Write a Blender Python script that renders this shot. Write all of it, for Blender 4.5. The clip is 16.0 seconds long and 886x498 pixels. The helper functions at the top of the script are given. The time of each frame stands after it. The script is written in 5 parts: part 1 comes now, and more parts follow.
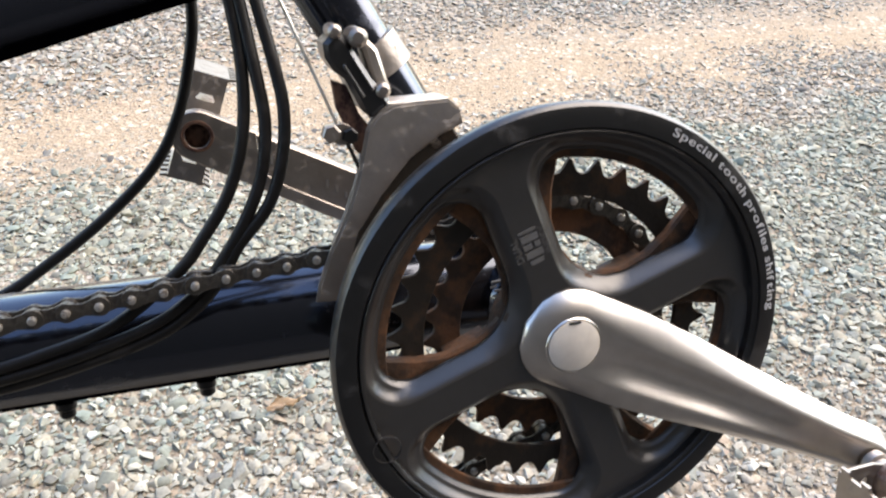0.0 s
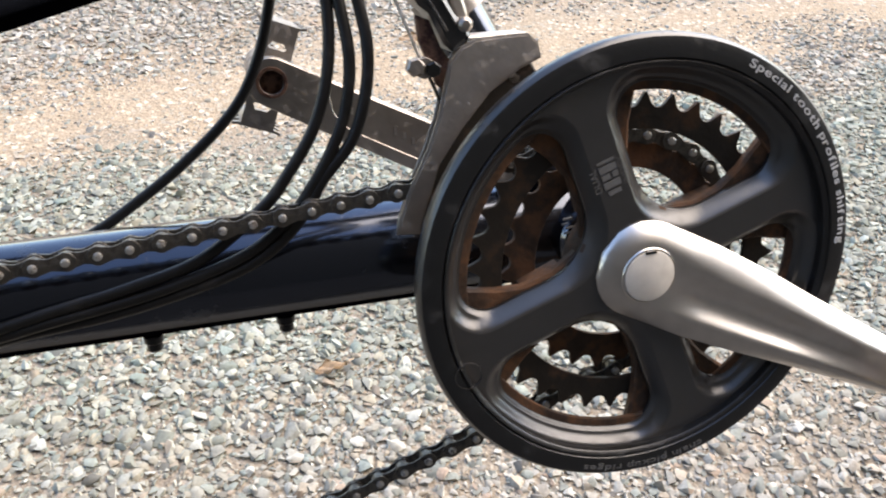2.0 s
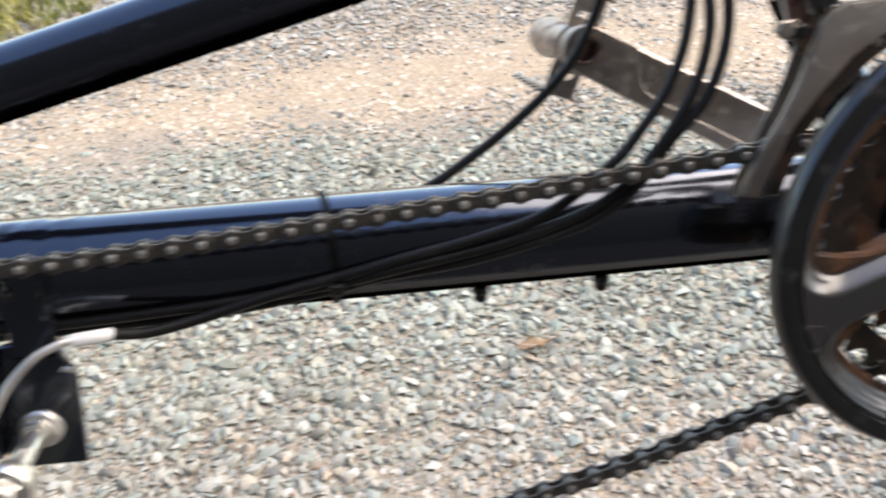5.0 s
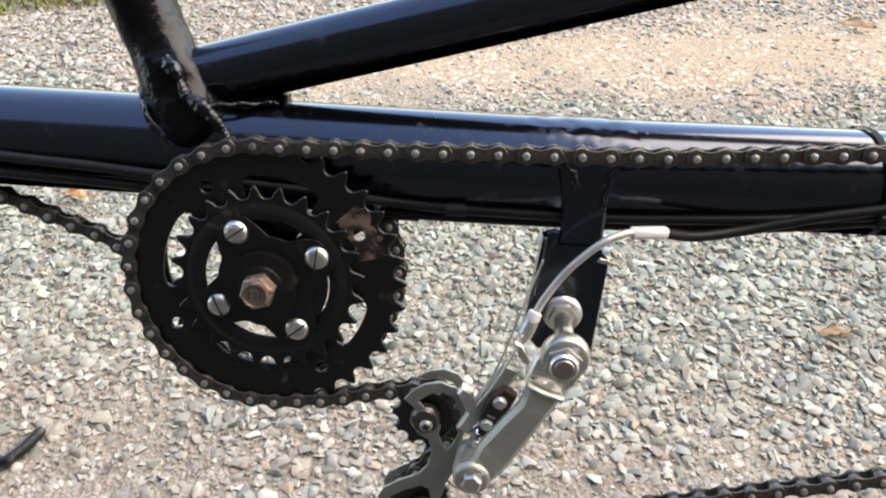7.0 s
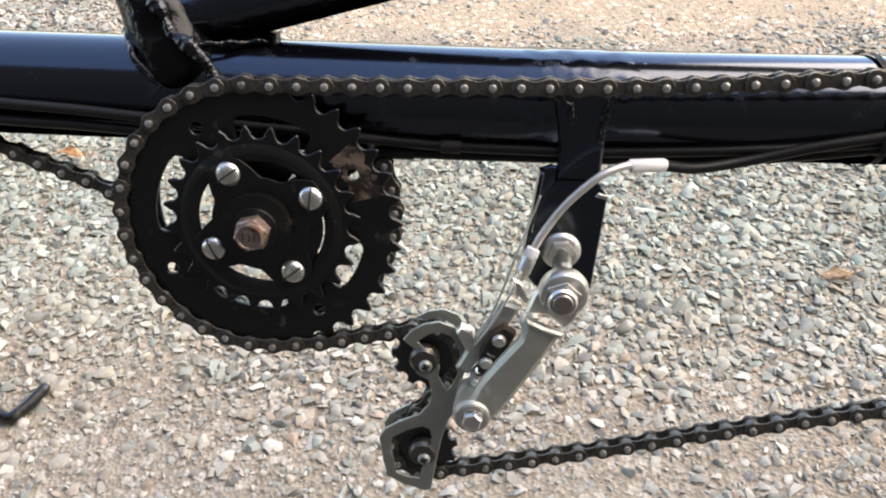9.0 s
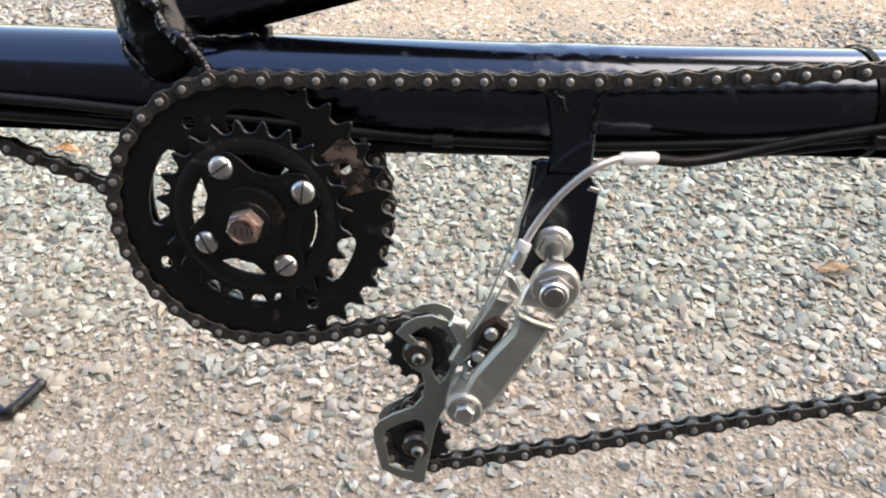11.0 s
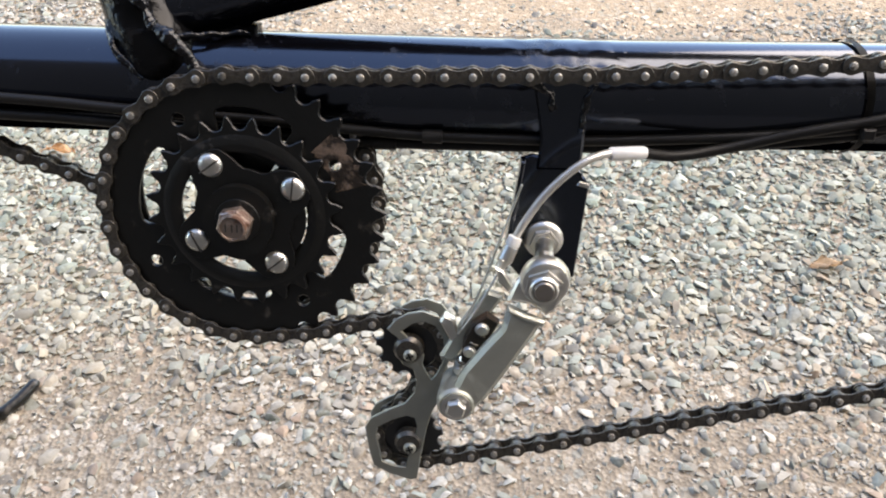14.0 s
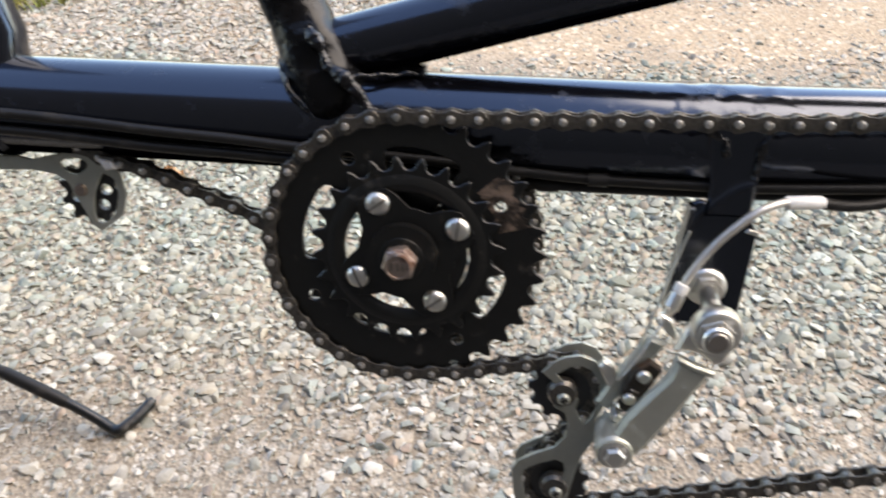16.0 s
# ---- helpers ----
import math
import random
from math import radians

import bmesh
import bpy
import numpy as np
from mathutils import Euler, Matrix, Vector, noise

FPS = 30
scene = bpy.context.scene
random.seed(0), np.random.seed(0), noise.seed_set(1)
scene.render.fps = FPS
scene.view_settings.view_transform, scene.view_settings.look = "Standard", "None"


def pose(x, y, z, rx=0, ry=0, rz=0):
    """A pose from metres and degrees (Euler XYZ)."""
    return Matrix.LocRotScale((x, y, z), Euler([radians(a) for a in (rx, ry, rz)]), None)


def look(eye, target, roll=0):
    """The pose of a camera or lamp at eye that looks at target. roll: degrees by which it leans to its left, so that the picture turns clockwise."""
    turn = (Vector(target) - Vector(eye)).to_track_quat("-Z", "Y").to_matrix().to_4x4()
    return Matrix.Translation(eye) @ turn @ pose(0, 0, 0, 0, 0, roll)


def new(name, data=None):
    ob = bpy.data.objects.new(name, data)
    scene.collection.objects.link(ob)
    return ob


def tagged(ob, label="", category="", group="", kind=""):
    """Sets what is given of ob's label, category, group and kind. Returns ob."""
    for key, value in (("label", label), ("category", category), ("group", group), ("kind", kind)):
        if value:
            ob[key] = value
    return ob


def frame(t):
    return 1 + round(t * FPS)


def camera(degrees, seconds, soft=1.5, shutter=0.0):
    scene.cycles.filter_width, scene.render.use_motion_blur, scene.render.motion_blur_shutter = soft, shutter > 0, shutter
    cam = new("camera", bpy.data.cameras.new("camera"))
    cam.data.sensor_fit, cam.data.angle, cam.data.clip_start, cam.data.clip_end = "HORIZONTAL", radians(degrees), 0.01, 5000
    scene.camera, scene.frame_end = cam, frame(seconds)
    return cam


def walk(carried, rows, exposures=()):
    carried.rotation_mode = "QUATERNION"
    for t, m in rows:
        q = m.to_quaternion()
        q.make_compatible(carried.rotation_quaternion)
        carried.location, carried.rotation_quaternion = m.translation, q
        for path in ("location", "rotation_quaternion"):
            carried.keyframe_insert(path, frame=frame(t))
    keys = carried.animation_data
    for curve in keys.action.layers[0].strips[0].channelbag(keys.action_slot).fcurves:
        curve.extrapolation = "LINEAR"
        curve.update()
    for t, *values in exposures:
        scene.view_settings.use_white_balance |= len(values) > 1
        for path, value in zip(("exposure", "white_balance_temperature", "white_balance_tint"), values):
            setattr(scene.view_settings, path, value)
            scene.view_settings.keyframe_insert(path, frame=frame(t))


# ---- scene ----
# A parked recumbent bicycle on a gravel drive, seen along its front drivetrain.
cam = camera(58.5, 16.0, 2.0, 0.5)
PATH = [  # seconds, place in metres, turn in degrees
    (0.0, 0.4506, -0.2411, 0.6254, 52.498, -2.938, -15.553),
    (0.5, 0.4385, -0.2493, 0.6143, 51.976, -2.139, -15.131),
    (1.0, 0.4086, -0.2529, 0.6122, 52.150, -1.520, -14.108),
    (1.5, 0.4074, -0.2563, 0.6097, 51.787, -1.328, -14.156),
    (2.0, 0.4207, -0.2563, 0.6108, 51.681, -1.839, -14.601),
    (2.5, 0.4267, -0.2559, 0.6085, 51.226, -2.381, -14.892),
    (3.0, 0.4186, -0.2564, 0.6058, 50.968, -0.805, -14.118),
    (3.5, 0.4155, -0.2566, 0.6054, 50.956, -1.214, -13.805),
    (4.0, 0.4111, -0.2546, 0.6070, 51.529, -1.576, -13.371),
    (4.5, 0.3734, -0.2510, 0.5991, 51.199, 0.175, -10.330),
    (5.0, 0.3128, -0.2567, 0.6040, 51.300, 0.926, -7.094),
    (5.2, 0.2758, -0.2644, 0.6037, 51.682, 1.252, -4.799),
    (7.3, 0.1075, -0.2894, 0.5822, 49.861, -0.210, 4.467),
    (7.5, 0.1143, -0.2904, 0.5792, 49.368, 0.012, 3.696),
    (8.0, 0.1149, -0.2928, 0.5773, 48.885, 0.899, 3.694),
    (8.5, 0.1134, -0.2915, 0.5755, 47.987, 0.852, 3.754),
    (11.0, 0.1169, -0.2930, 0.5752, 47.423, 0.878, 3.640),
    (11.5, 0.1187, -0.2952, 0.5760, 47.510, 0.928, 3.324),
    (12.0, 0.1192, -0.2954, 0.5745, 47.440, 1.066, 3.319),
    (12.5, 0.1200, -0.2953, 0.5741, 47.237, 0.898, 3.264),
    (13.0, 0.1211, -0.2943, 0.5728, 47.191, 1.046, 3.259),
    (13.5, 0.1216, -0.2954, 0.5731, 47.211, 0.971, 2.903),
    (14.0, 0.1197, -0.2946, 0.5740, 47.419, 0.963, 3.163),
    (14.5, 0.1174, -0.2941, 0.5745, 47.671, 0.960, 3.233),
    (15.0, 0.1167, -0.2945, 0.5744, 47.666, 1.051, 3.230),
    (15.5, 0.0993, -0.2940, 0.5766, 48.113, 1.656, 4.575),
    (16.0, 0.0680, -0.2917, 0.5820, 49.103, 2.384, 7.317),
]
walk(cam, [(t, pose(x, y, z, rx, ry, rz)) for t, x, y, z, rx, ry, rz in PATH], [(0.0, 2.38, 8250, 15), (1.0, 2.33, 8250, 15), (5.0, 2.35, 8250, 15), (8.0, 2.31, 8400, 15), (16.0, 2.31, 8400, 15)])

# ---- world and light ----
SUN_ELEV, SUN_AZ = 46.0, 72.0
world = bpy.data.worlds.new("sky")
scene.world = world
world.use_nodes = True
wn = world.node_tree.nodes
sky = wn.new("ShaderNodeTexSky")
sky.sky_type, sky.sun_disc, sky.dust_density, sky.ozone_density = "NISHITA", False, 0.2, 5.0
sky.sun_elevation, sky.sun_rotation = radians(SUN_ELEV), radians(SUN_AZ)
world.node_tree.links.new(sky.outputs[0], wn["Background"].inputs[0])
wn["Background"].inputs[1].default_value = 0.15
sun = new("sun", bpy.data.lights.new("sun", "SUN"))
sun.data.energy, sun.data.angle, sun.data.color = 1.5, radians(70), (1.0, 0.935, 0.82)
az = radians(SUN_AZ)
sun.matrix_world = look((0, 0, 0), (-math.sin(az) * math.cos(radians(SUN_ELEV)), -math.cos(az) * math.cos(radians(SUN_ELEV)), -math.sin(radians(SUN_ELEV))))

# ---- materials ----
def mat(name, base, rough=0.5, metal=0.0, spots=None, spot_scale=30.0, spot_at=0.55, bump=0.0, bump_scale=200.0, coat=0.0, grain=0.12, grain_scale=120.0, spec=0.5):
    """Principled material: base colour with fine grain, a second colour in patches, bump."""
    m = bpy.data.materials.new(name)
    m.use_nodes = True
    nt = m.node_tree
    n, l = nt.nodes, nt.links
    b = n["Principled BSDF"]
    b.inputs["Roughness"].default_value, b.inputs["Metallic"].default_value = rough, metal
    b.inputs["Coat Weight"].default_value = coat
    b.inputs["Coat Roughness"].default_value = 0.07
    b.inputs["Specular IOR Level"].default_value = spec
    tc = n.new("ShaderNodeTexCoord")
    fine = n.new("ShaderNodeTexNoise")
    fine.inputs["Scale"].default_value, fine.inputs["Detail"].default_value = grain_scale, 5
    l.new(tc.outputs["Object"], fine.inputs["Vector"])
    shade = n.new("ShaderNodeMapRange")
    shade.inputs["To Min"].default_value, shade.inputs["To Max"].default_value = 1 - grain * 2, 1 + grain * 2
    l.new(fine.outputs[0], shade.inputs["Value"])
    mul = n.new("ShaderNodeMix")
    mul.data_type, mul.blend_type = "RGBA", "MULTIPLY"
    mul.inputs["Factor"].default_value = 1
    mul.inputs["A"].default_value = (*base, 1)
    l.new(shade.outputs[0], mul.inputs["B"])
    col = mul.outputs["Result"]
    if spots:
        big = n.new("ShaderNodeTexNoise")
        big.inputs["Scale"].default_value, big.inputs["Detail"].default_value = spot_scale, 8
        big.inputs["Roughness"].default_value = 0.65
        l.new(tc.outputs["Object"], big.inputs["Vector"])
        ramp = n.new("ShaderNodeMapRange")
        ramp.inputs["From Min"].default_value, ramp.inputs["From Max"].default_value = spot_at - 0.06, spot_at + 0.08
        l.new(big.outputs[0], ramp.inputs["Value"])
        mix = n.new("ShaderNodeMix")
        mix.data_type = "RGBA"
        l.new(ramp.outputs[0], mix.inputs["Factor"])
        l.new(col, mix.inputs["A"])
        mix.inputs["B"].default_value = (*spots, 1)
        col = mix.outputs["Result"]
        rr = n.new("ShaderNodeMapRange")
        rr.inputs["To Min"].default_value, rr.inputs["To Max"].default_value = rough, min(1, rough + 0.35)
        l.new(ramp.outputs[0], rr.inputs["Value"])
        l.new(rr.outputs[0], b.inputs["Roughness"])
        if metal > 0:
            mr = n.new("ShaderNodeMapRange")
            mr.inputs["To Min"].default_value, mr.inputs["To Max"].default_value = metal, 0.0
            l.new(ramp.outputs[0], mr.inputs["Value"])
            l.new(mr.outputs[0], b.inputs["Metallic"])
    l.new(col, b.inputs["Base Color"])
    if bump:
        bt = n.new("ShaderNodeTexNoise")
        bt.inputs["Scale"].default_value, bt.inputs["Detail"].default_value = bump_scale, 4
        l.new(tc.outputs["Object"], bt.inputs["Vector"])
        bp = n.new("ShaderNodeBump")
        bp.inputs["Strength"].default_value, bp.inputs["Distance"].default_value = bump, 0.001
        l.new(bt.outputs[0], bp.inputs["Height"])
        l.new(bp.outputs[0], b.inputs["Normal"])
    return m


PAINT = mat("black_gloss_paint", (0.002, 0.002, 0.003), 0.16, 0, (0.004, 0.004, 0.005), 60, 0.64, 0.05, 90, coat=0.7, spec=0.7)
# shade put into the paint: ground reflection fades out on down-facing normals
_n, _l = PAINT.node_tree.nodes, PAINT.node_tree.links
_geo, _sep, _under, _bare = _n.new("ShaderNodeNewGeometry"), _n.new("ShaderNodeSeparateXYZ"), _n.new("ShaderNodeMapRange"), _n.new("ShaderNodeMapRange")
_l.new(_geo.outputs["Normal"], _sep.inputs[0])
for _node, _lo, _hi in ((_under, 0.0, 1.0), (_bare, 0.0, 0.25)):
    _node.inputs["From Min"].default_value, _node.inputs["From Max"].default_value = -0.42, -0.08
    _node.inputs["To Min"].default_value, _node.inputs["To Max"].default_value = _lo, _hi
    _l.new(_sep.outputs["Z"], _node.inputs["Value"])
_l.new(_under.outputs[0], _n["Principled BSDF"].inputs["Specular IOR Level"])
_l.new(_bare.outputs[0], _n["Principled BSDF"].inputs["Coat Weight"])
# the blue of the reflected sky is strengthened by a specular tint
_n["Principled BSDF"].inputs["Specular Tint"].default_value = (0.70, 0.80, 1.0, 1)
DULLPAINT = mat("lumpy_black_paint", (0.0028, 0.0028, 0.0032), 0.20, 0, (0.008, 0.007, 0.006), 80, 0.62, 1.0, 150, spec=0.22)
WELD = mat("painted_weld", (0.003, 0.003, 0.004), 0.2, 0, (0.02, 0.018, 0.016), 150, 0.68, 0.9, 420)
GUARD = mat("black_plastic", (0.006, 0.006, 0.0062), 0.32, 0, (0.016, 0.0155, 0.015), 70, 0.6, 0.1, 400, spec=0.75)
GUARD_IN = mat("worn_grey_plastic", (0.028, 0.0265, 0.0255), 0.28, 0, (0.045, 0.036, 0.030), 34, 0.62, 0.06, 400, spec=1.0)
RUST = mat("rusty_steel", (0.058, 0.036, 0.025), 0.6, 0.2, (0.150, 0.072, 0.038), 55, 0.52, 0.5, 500, grain=0.3, spec=0.3)
RINGS = mat("dark_chainring_steel", (0.032, 0.026, 0.021), 0.5, 0.3, (0.075, 0.040, 0.022), 60, 0.57, 0.3, 400, spec=0.3)
BLACKRING = mat("black_painted_ring", (0.0045, 0.0045, 0.0042), 0.33, 0.0, (0.060, 0.052, 0.043), 85, 0.66, 0.25, 300, spec=0.5)
WORN = mat("scuffed_steel", (0.022, 0.016, 0.012), 0.5, 0.2, (0.15, 0.105, 0.078), 110, 0.52, 0.6, 400)
CHAIN = mat("oily_chain_steel", (0.12, 0.11, 0.096), 0.28, 0.85, (0.022, 0.018, 0.014), 220, 0.53, 0.2, 600)
PIN = mat("rivet_steel", (0.62, 0.60, 0.56), 0.36, 0.95, (0.1, 0.085, 0.07), 300, 0.55)
ALU = mat("polished_aluminium", (0.695, 0.655, 0.61), 0.31, 1.0, None, 22, 0.60, 0.05, 300, grain=0.07)
CAGE = mat("scuffed_cage_steel", (0.46, 0.42, 0.38), 0.40, 0.85, (0.37, 0.325, 0.28), 130, 0.62, 0.15, 400)
ALUDULL = mat("dull_aluminium", (0.31, 0.278, 0.25), 0.38, 0.88, (0.24, 0.205, 0.175), 140, 0.6, 0.15, 400)
ZINC = mat("zinc_steel", (0.74, 0.72, 0.67), 0.36, 1.0, (0.46, 0.45, 0.41), 90, 0.62, 0.08, 300, grain=0.06)
SATIN = mat("satin_grey_steel", (0.44, 0.445, 0.39), 0.42, 0.75, (0.33, 0.33, 0.285), 60, 0.6, 0.05, 300, grain=0.06)
DARKSATIN = mat("dull_cage_steel", (0.32, 0.325, 0.285), 0.42, 0.75, (0.25, 0.25, 0.215), 60, 0.6, 0.05, 300, grain=0.08)
CAP = mat("grey_plastic_cap", (0.66, 0.61, 0.54), 0.5, 0, (0.55, 0.50, 0.44), 90, 0.66, 0.05)
FERRULE = mat("white_plastic", (0.78, 0.77, 0.74), 0.4)
RUBBER = mat("cable_housing", (0.010, 0.0094, 0.0088), 0.42, 0, (0.021, 0.0195, 0.018), 70, 0.6, 0.05, spec=0.25)
WHITE = mat("white_print", (0.6, 0.6, 0.59), 0.6)
GREYPRINT = mat("grey_print", (0.12, 0.118, 0.115), 0.6)
RUSTBOLT = mat("rusty_bolt", (0.36, 0.29, 0.25), 0.36, 0.9, (0.12, 0.06, 0.04), 120, 0.55, 0.3, 500)
DARKWALL = mat("stand_in_wall", (0.030, 0.027, 0.024), 0.8, 0, (0.042, 0.037, 0.033), 6, 0.55, 0.4, 60)
DARK_STRIP = mat("dark_strip", (0.028, 0.027, 0.026), 0.9, 0, (0.040, 0.039, 0.037), 8, 0.55, 0.8, 240)
LEAF = mat("dry_leaf", (0.62, 0.48, 0.35), 0.7, 0, (0.56, 0.42, 0.29), 60, 0.5, 0.5, 200)
ORANGE_LEAF = mat("orange_leaf", (0.76, 0.52, 0.33), 0.7, 0, (0.68, 0.43, 0.25), 60, 0.5, 0.5, 200)
GRASS = mat("grass", (0.16, 0.19, 0.035), 0.6, 0, (0.30, 0.27, 0.08), 9, 0.5)
SHEATH = mat("silver_grey_sheath", (0.58, 0.56, 0.52), 0.32, 0.6, (0.45, 0.43, 0.40), 60, 0.58)
COPPER = mat("rusty_hole", (0.17, 0.088, 0.058), 0.6, 0.4, (0.05, 0.02, 0.014), 200, 0.5, 0.4, 500)

# ---- mesh helpers (bike frame: x forward, y to the far side, z up) ----
LEAN = 18.75
BIKE = Matrix.Translation((0, 0, 0.3231)) @ Matrix.Rotation(radians(-LEAN), 4, "X")


def smooth(bm, on=True):
    for f in bm.faces:
        f.smooth = on
    return bm


def finish(bm, bevel=0.0, angle=35):
    bmesh.ops.recalc_face_normals(bm, faces=bm.faces)
    if bevel:
        es = [e for e in bm.edges if len(e.link_faces) == 2 and e.calc_face_angle(0) > radians(angle)]
        bmesh.ops.bevel(bm, geom=es, offset=bevel, segments=2, affect="EDGES", clamp_overlap=True)
    for f in bm.faces:
        f.smooth = True
    for e in bm.edges:
        e.smooth = len(e.link_faces) == 2 and e.calc_face_angle(0) < radians(40)
    return bm


def part(name, bm, material, parent, label=""):
    me = bpy.data.meshes.new(name)
    bm.to_mesh(me)
    bm.free()
    me.materials.append(material)
    ob = new(name, me)
    ob.parent = parent
    if label:
        tagged(ob, label)
    return ob


def sweep(points, radius, seg=14, caps=True, bm=None):
    """A round bar along points; radius is one number or one a point."""
    bm = bm or bmesh.new()
    pts = [Vector(p) for p in points]
    rad = radius if isinstance(radius, (list, tuple)) else [radius] * len(pts)
    rings, up = [], None
    for i, p in enumerate(pts):
        d = (pts[min(i + 1, len(pts) - 1)] - pts[max(i - 1, 0)]).normalized()
        if up is None:
            up = d.orthogonal().normalized()
        up = (up - d * up.dot(d)).normalized()
        side = d.cross(up)
        rings.append([bm.verts.new(p + rad[i] * (math.cos(a) * up + math.sin(a) * side)) for a in (2 * math.pi * k / seg for k in range(seg))])
    for a, b in zip(rings, rings[1:]):
        for k in range(seg):
            bm.faces.new((a[k], a[(k + 1) % seg], b[(k + 1) % seg], b[k]))
    if caps:
        bm.faces.new(rings[0][::-1])
        bm.faces.new(rings[-1])
    return bm


def spline(ctrl, steps=8):
    """Catmull-Rom through the control points."""
    p = [Vector(c) for c in ctrl]
    p = [2 * p[0] - p[1]] + p + [2 * p[-1] - p[-2]]
    out = []
    for i in range(1, len(p) - 2):
        for s in range(steps):
            t = s / steps
            out.append(0.5 * (2 * p[i] + (p[i + 1] - p[i - 1]) * t + (2 * p[i - 1] - 5 * p[i] + 4 * p[i + 1] - p[i + 2]) * t * t + (3 * p[i] - p[i - 1] - 3 * p[i + 1] + p[i + 2]) * t ** 3))
    out.append(p[-2])
    return out


def circle(x, z, r, seg=24, start=0.0):
    return [(x + r * math.cos(start + 2 * math.pi * k / seg), z + r * math.sin(start + 2 * math.pi * k / seg)) for k in range(seg)]


def plate(loops, y0, y1, bevel=0.0, bm=None, round_front=0.0):
    """A flat plate in the xz plane from y0 (near side) to y1; the first loop is the outline, the rest are holes."""
    out = bm or bmesh.new()
    bm = bmesh.new()
    edges = []
    for loop in loops:
        vs = [bm.verts.new((x, y0, z)) for x, z in loop]
        edges += [bm.edges.new((vs[k], vs[(k + 1) % len(vs)])) for k in range(len(vs))]
    bmesh.ops.triangle_fill(bm, edges=edges, use_beauty=True, use_dissolve=False)
    ext = bmesh.ops.extrude_face_region(bm, geom=bm.faces[:])
    bmesh.ops.translate(bm, verts=[v for v in ext["geom"] if isinstance(v, bmesh.types.BMVert)], vec=(0, y1 - y0, 0))
    bmesh.ops.recalc_face_normals(bm, faces=bm.faces)
    if bevel:
        es = [e for e in bm.edges if len(e.link_faces) == 2 and e.calc_face_angle(0) > radians(60) and abs(e.verts[0].co.y - e.verts[1].co.y) < 1e-6]
        bmesh.ops.bevel(bm, geom=es, offset=bevel, segments=1, affect="EDGES", clamp_overlap=True)
    if round_front:
        es = [e for e in bm.edges if len(e.link_faces) == 2 and e.calc_face_angle(0) > radians(60) and abs(e.verts[0].co.y - y0) < 1e-6 and abs(e.verts[1].co.y - y0) < 1e-6]
        bmesh.ops.bevel(bm, geom=es, offset=round_front, segments=4, affect="EDGES", clamp_overlap=True)
    tmp = bpy.data.meshes.new("tmp")
    bm.to_mesh(tmp)
    bm.free()
    out.from_mesh(tmp)
    bpy.data.meshes.remove(tmp)
    for f in out.faces:
        f.smooth = True
    for e in out.edges:
        e.smooth = len(e.link_faces) == 2 and e.calc_face_angle(0) < radians(32)
    return out


def turned(profile, x, z, seg=40, bm=None):
    """A body of revolution about the y direction at (x, z); profile rows are (radius, y)."""
    bm = bm or bmesh.new()
    rings = []
    for r, y in profile:
        if r <= 1e-6:
            rings.append([bm.verts.new((x, y, z))])
        else:
            rings.append([bm.verts.new((x + r * math.cos(2 * math.pi * k / seg), y, z + r * math.sin(2 * math.pi * k / seg))) for k in range(seg)])
    for a, b in zip(rings, rings[1:]):
        for k in range(seg):
            va = [a[k % len(a)], a[(k + 1) % len(a)]] if len(a) > 1 else [a[0]]
            vb = [b[(k + 1) % len(b)], b[k % len(b)]] if len(b) > 1 else [b[0]]
            if len(va) + len(vb) > 2:
                bm.faces.new(va + vb)
    bmesh.ops.recalc_face_normals(bm, faces=bm.faces)
    for f in bm.faces:
        f.smooth = True
    for e in bm.edges:
        e.smooth = len(e.link_faces) == 2 and e.calc_face_angle(0) < radians(32)
    return bm


def gear(teeth, root, tip, x=0.0, z=0.0, phase=0.0, wrap=82):
    """Outline of a chainwheel with round valleys and narrow teeth; phase is the angle of the first tooth."""
    pts = []
    step = 2 * math.pi / teeth
    rr = min(0.0040, 0.30 * step * (root + 0.004))
    pr = root + rr
    for k in range(teeth):
        a = phase + (k - 0.5) * step
        for t in (wrap * f for f in (-1, -0.7, -0.35, 0, 0.35, 0.7, 1)):
            p, q = pr - rr * math.cos(radians(t)), rr * math.sin(radians(t))
            pts.append((x + p * math.cos(a) - q * math.sin(a), z + p * math.sin(a) + q * math.cos(a)))
        a = phase + k * step
        for q in (-0.00055, 0.00055):
            pts.append((x + tip * math.cos(a) - q * math.sin(a), z + tip * math.sin(a) + q * math.cos(a)))
    return pts


def slot(cx, cz, r0, r1, a0, a1, seg=12, soft=0.25):
    """A rounded window between two radii and two angles (degrees)."""
    a0, a1 = radians(a0), radians(a1)
    pts = []
    da = soft * (a1 - a0) / 2
    dr = soft * (r1 - r0)
    for k in range(seg + 1):
        a = a0 + da + (a1 - a0 - 2 * da) * k / seg
        pts.append((r1, a))
    pts += [(r1 - dr * 0.3, a1 - da * 0.3), (r1 - dr, a1), (r0 + dr, a1), (r0 + dr * 0.3, a1 - da * 0.3)]
    for k in range(seg + 1):
        a = a1 - da - (a1 - a0 - 2 * da) * k / seg
        pts.append((r0, a))
    pts += [(r0 + dr * 0.3, a0 + da * 0.3), (r0 + dr, a0), (r1 - dr, a0), (r1 - dr * 0.3, a0 + da * 0.3)]
    return [(cx + r * math.cos(a), cz + r * math.sin(a)) for r, a in pts]


# ---- the gravel drive ----
def ground_height(x, y):
    return 0.006 * (noise.noise((x * 2.1, y * 2.1, 0.3)) + 0.5 * noise.noise((x * 6.0, y * 6.0, 1.7)))


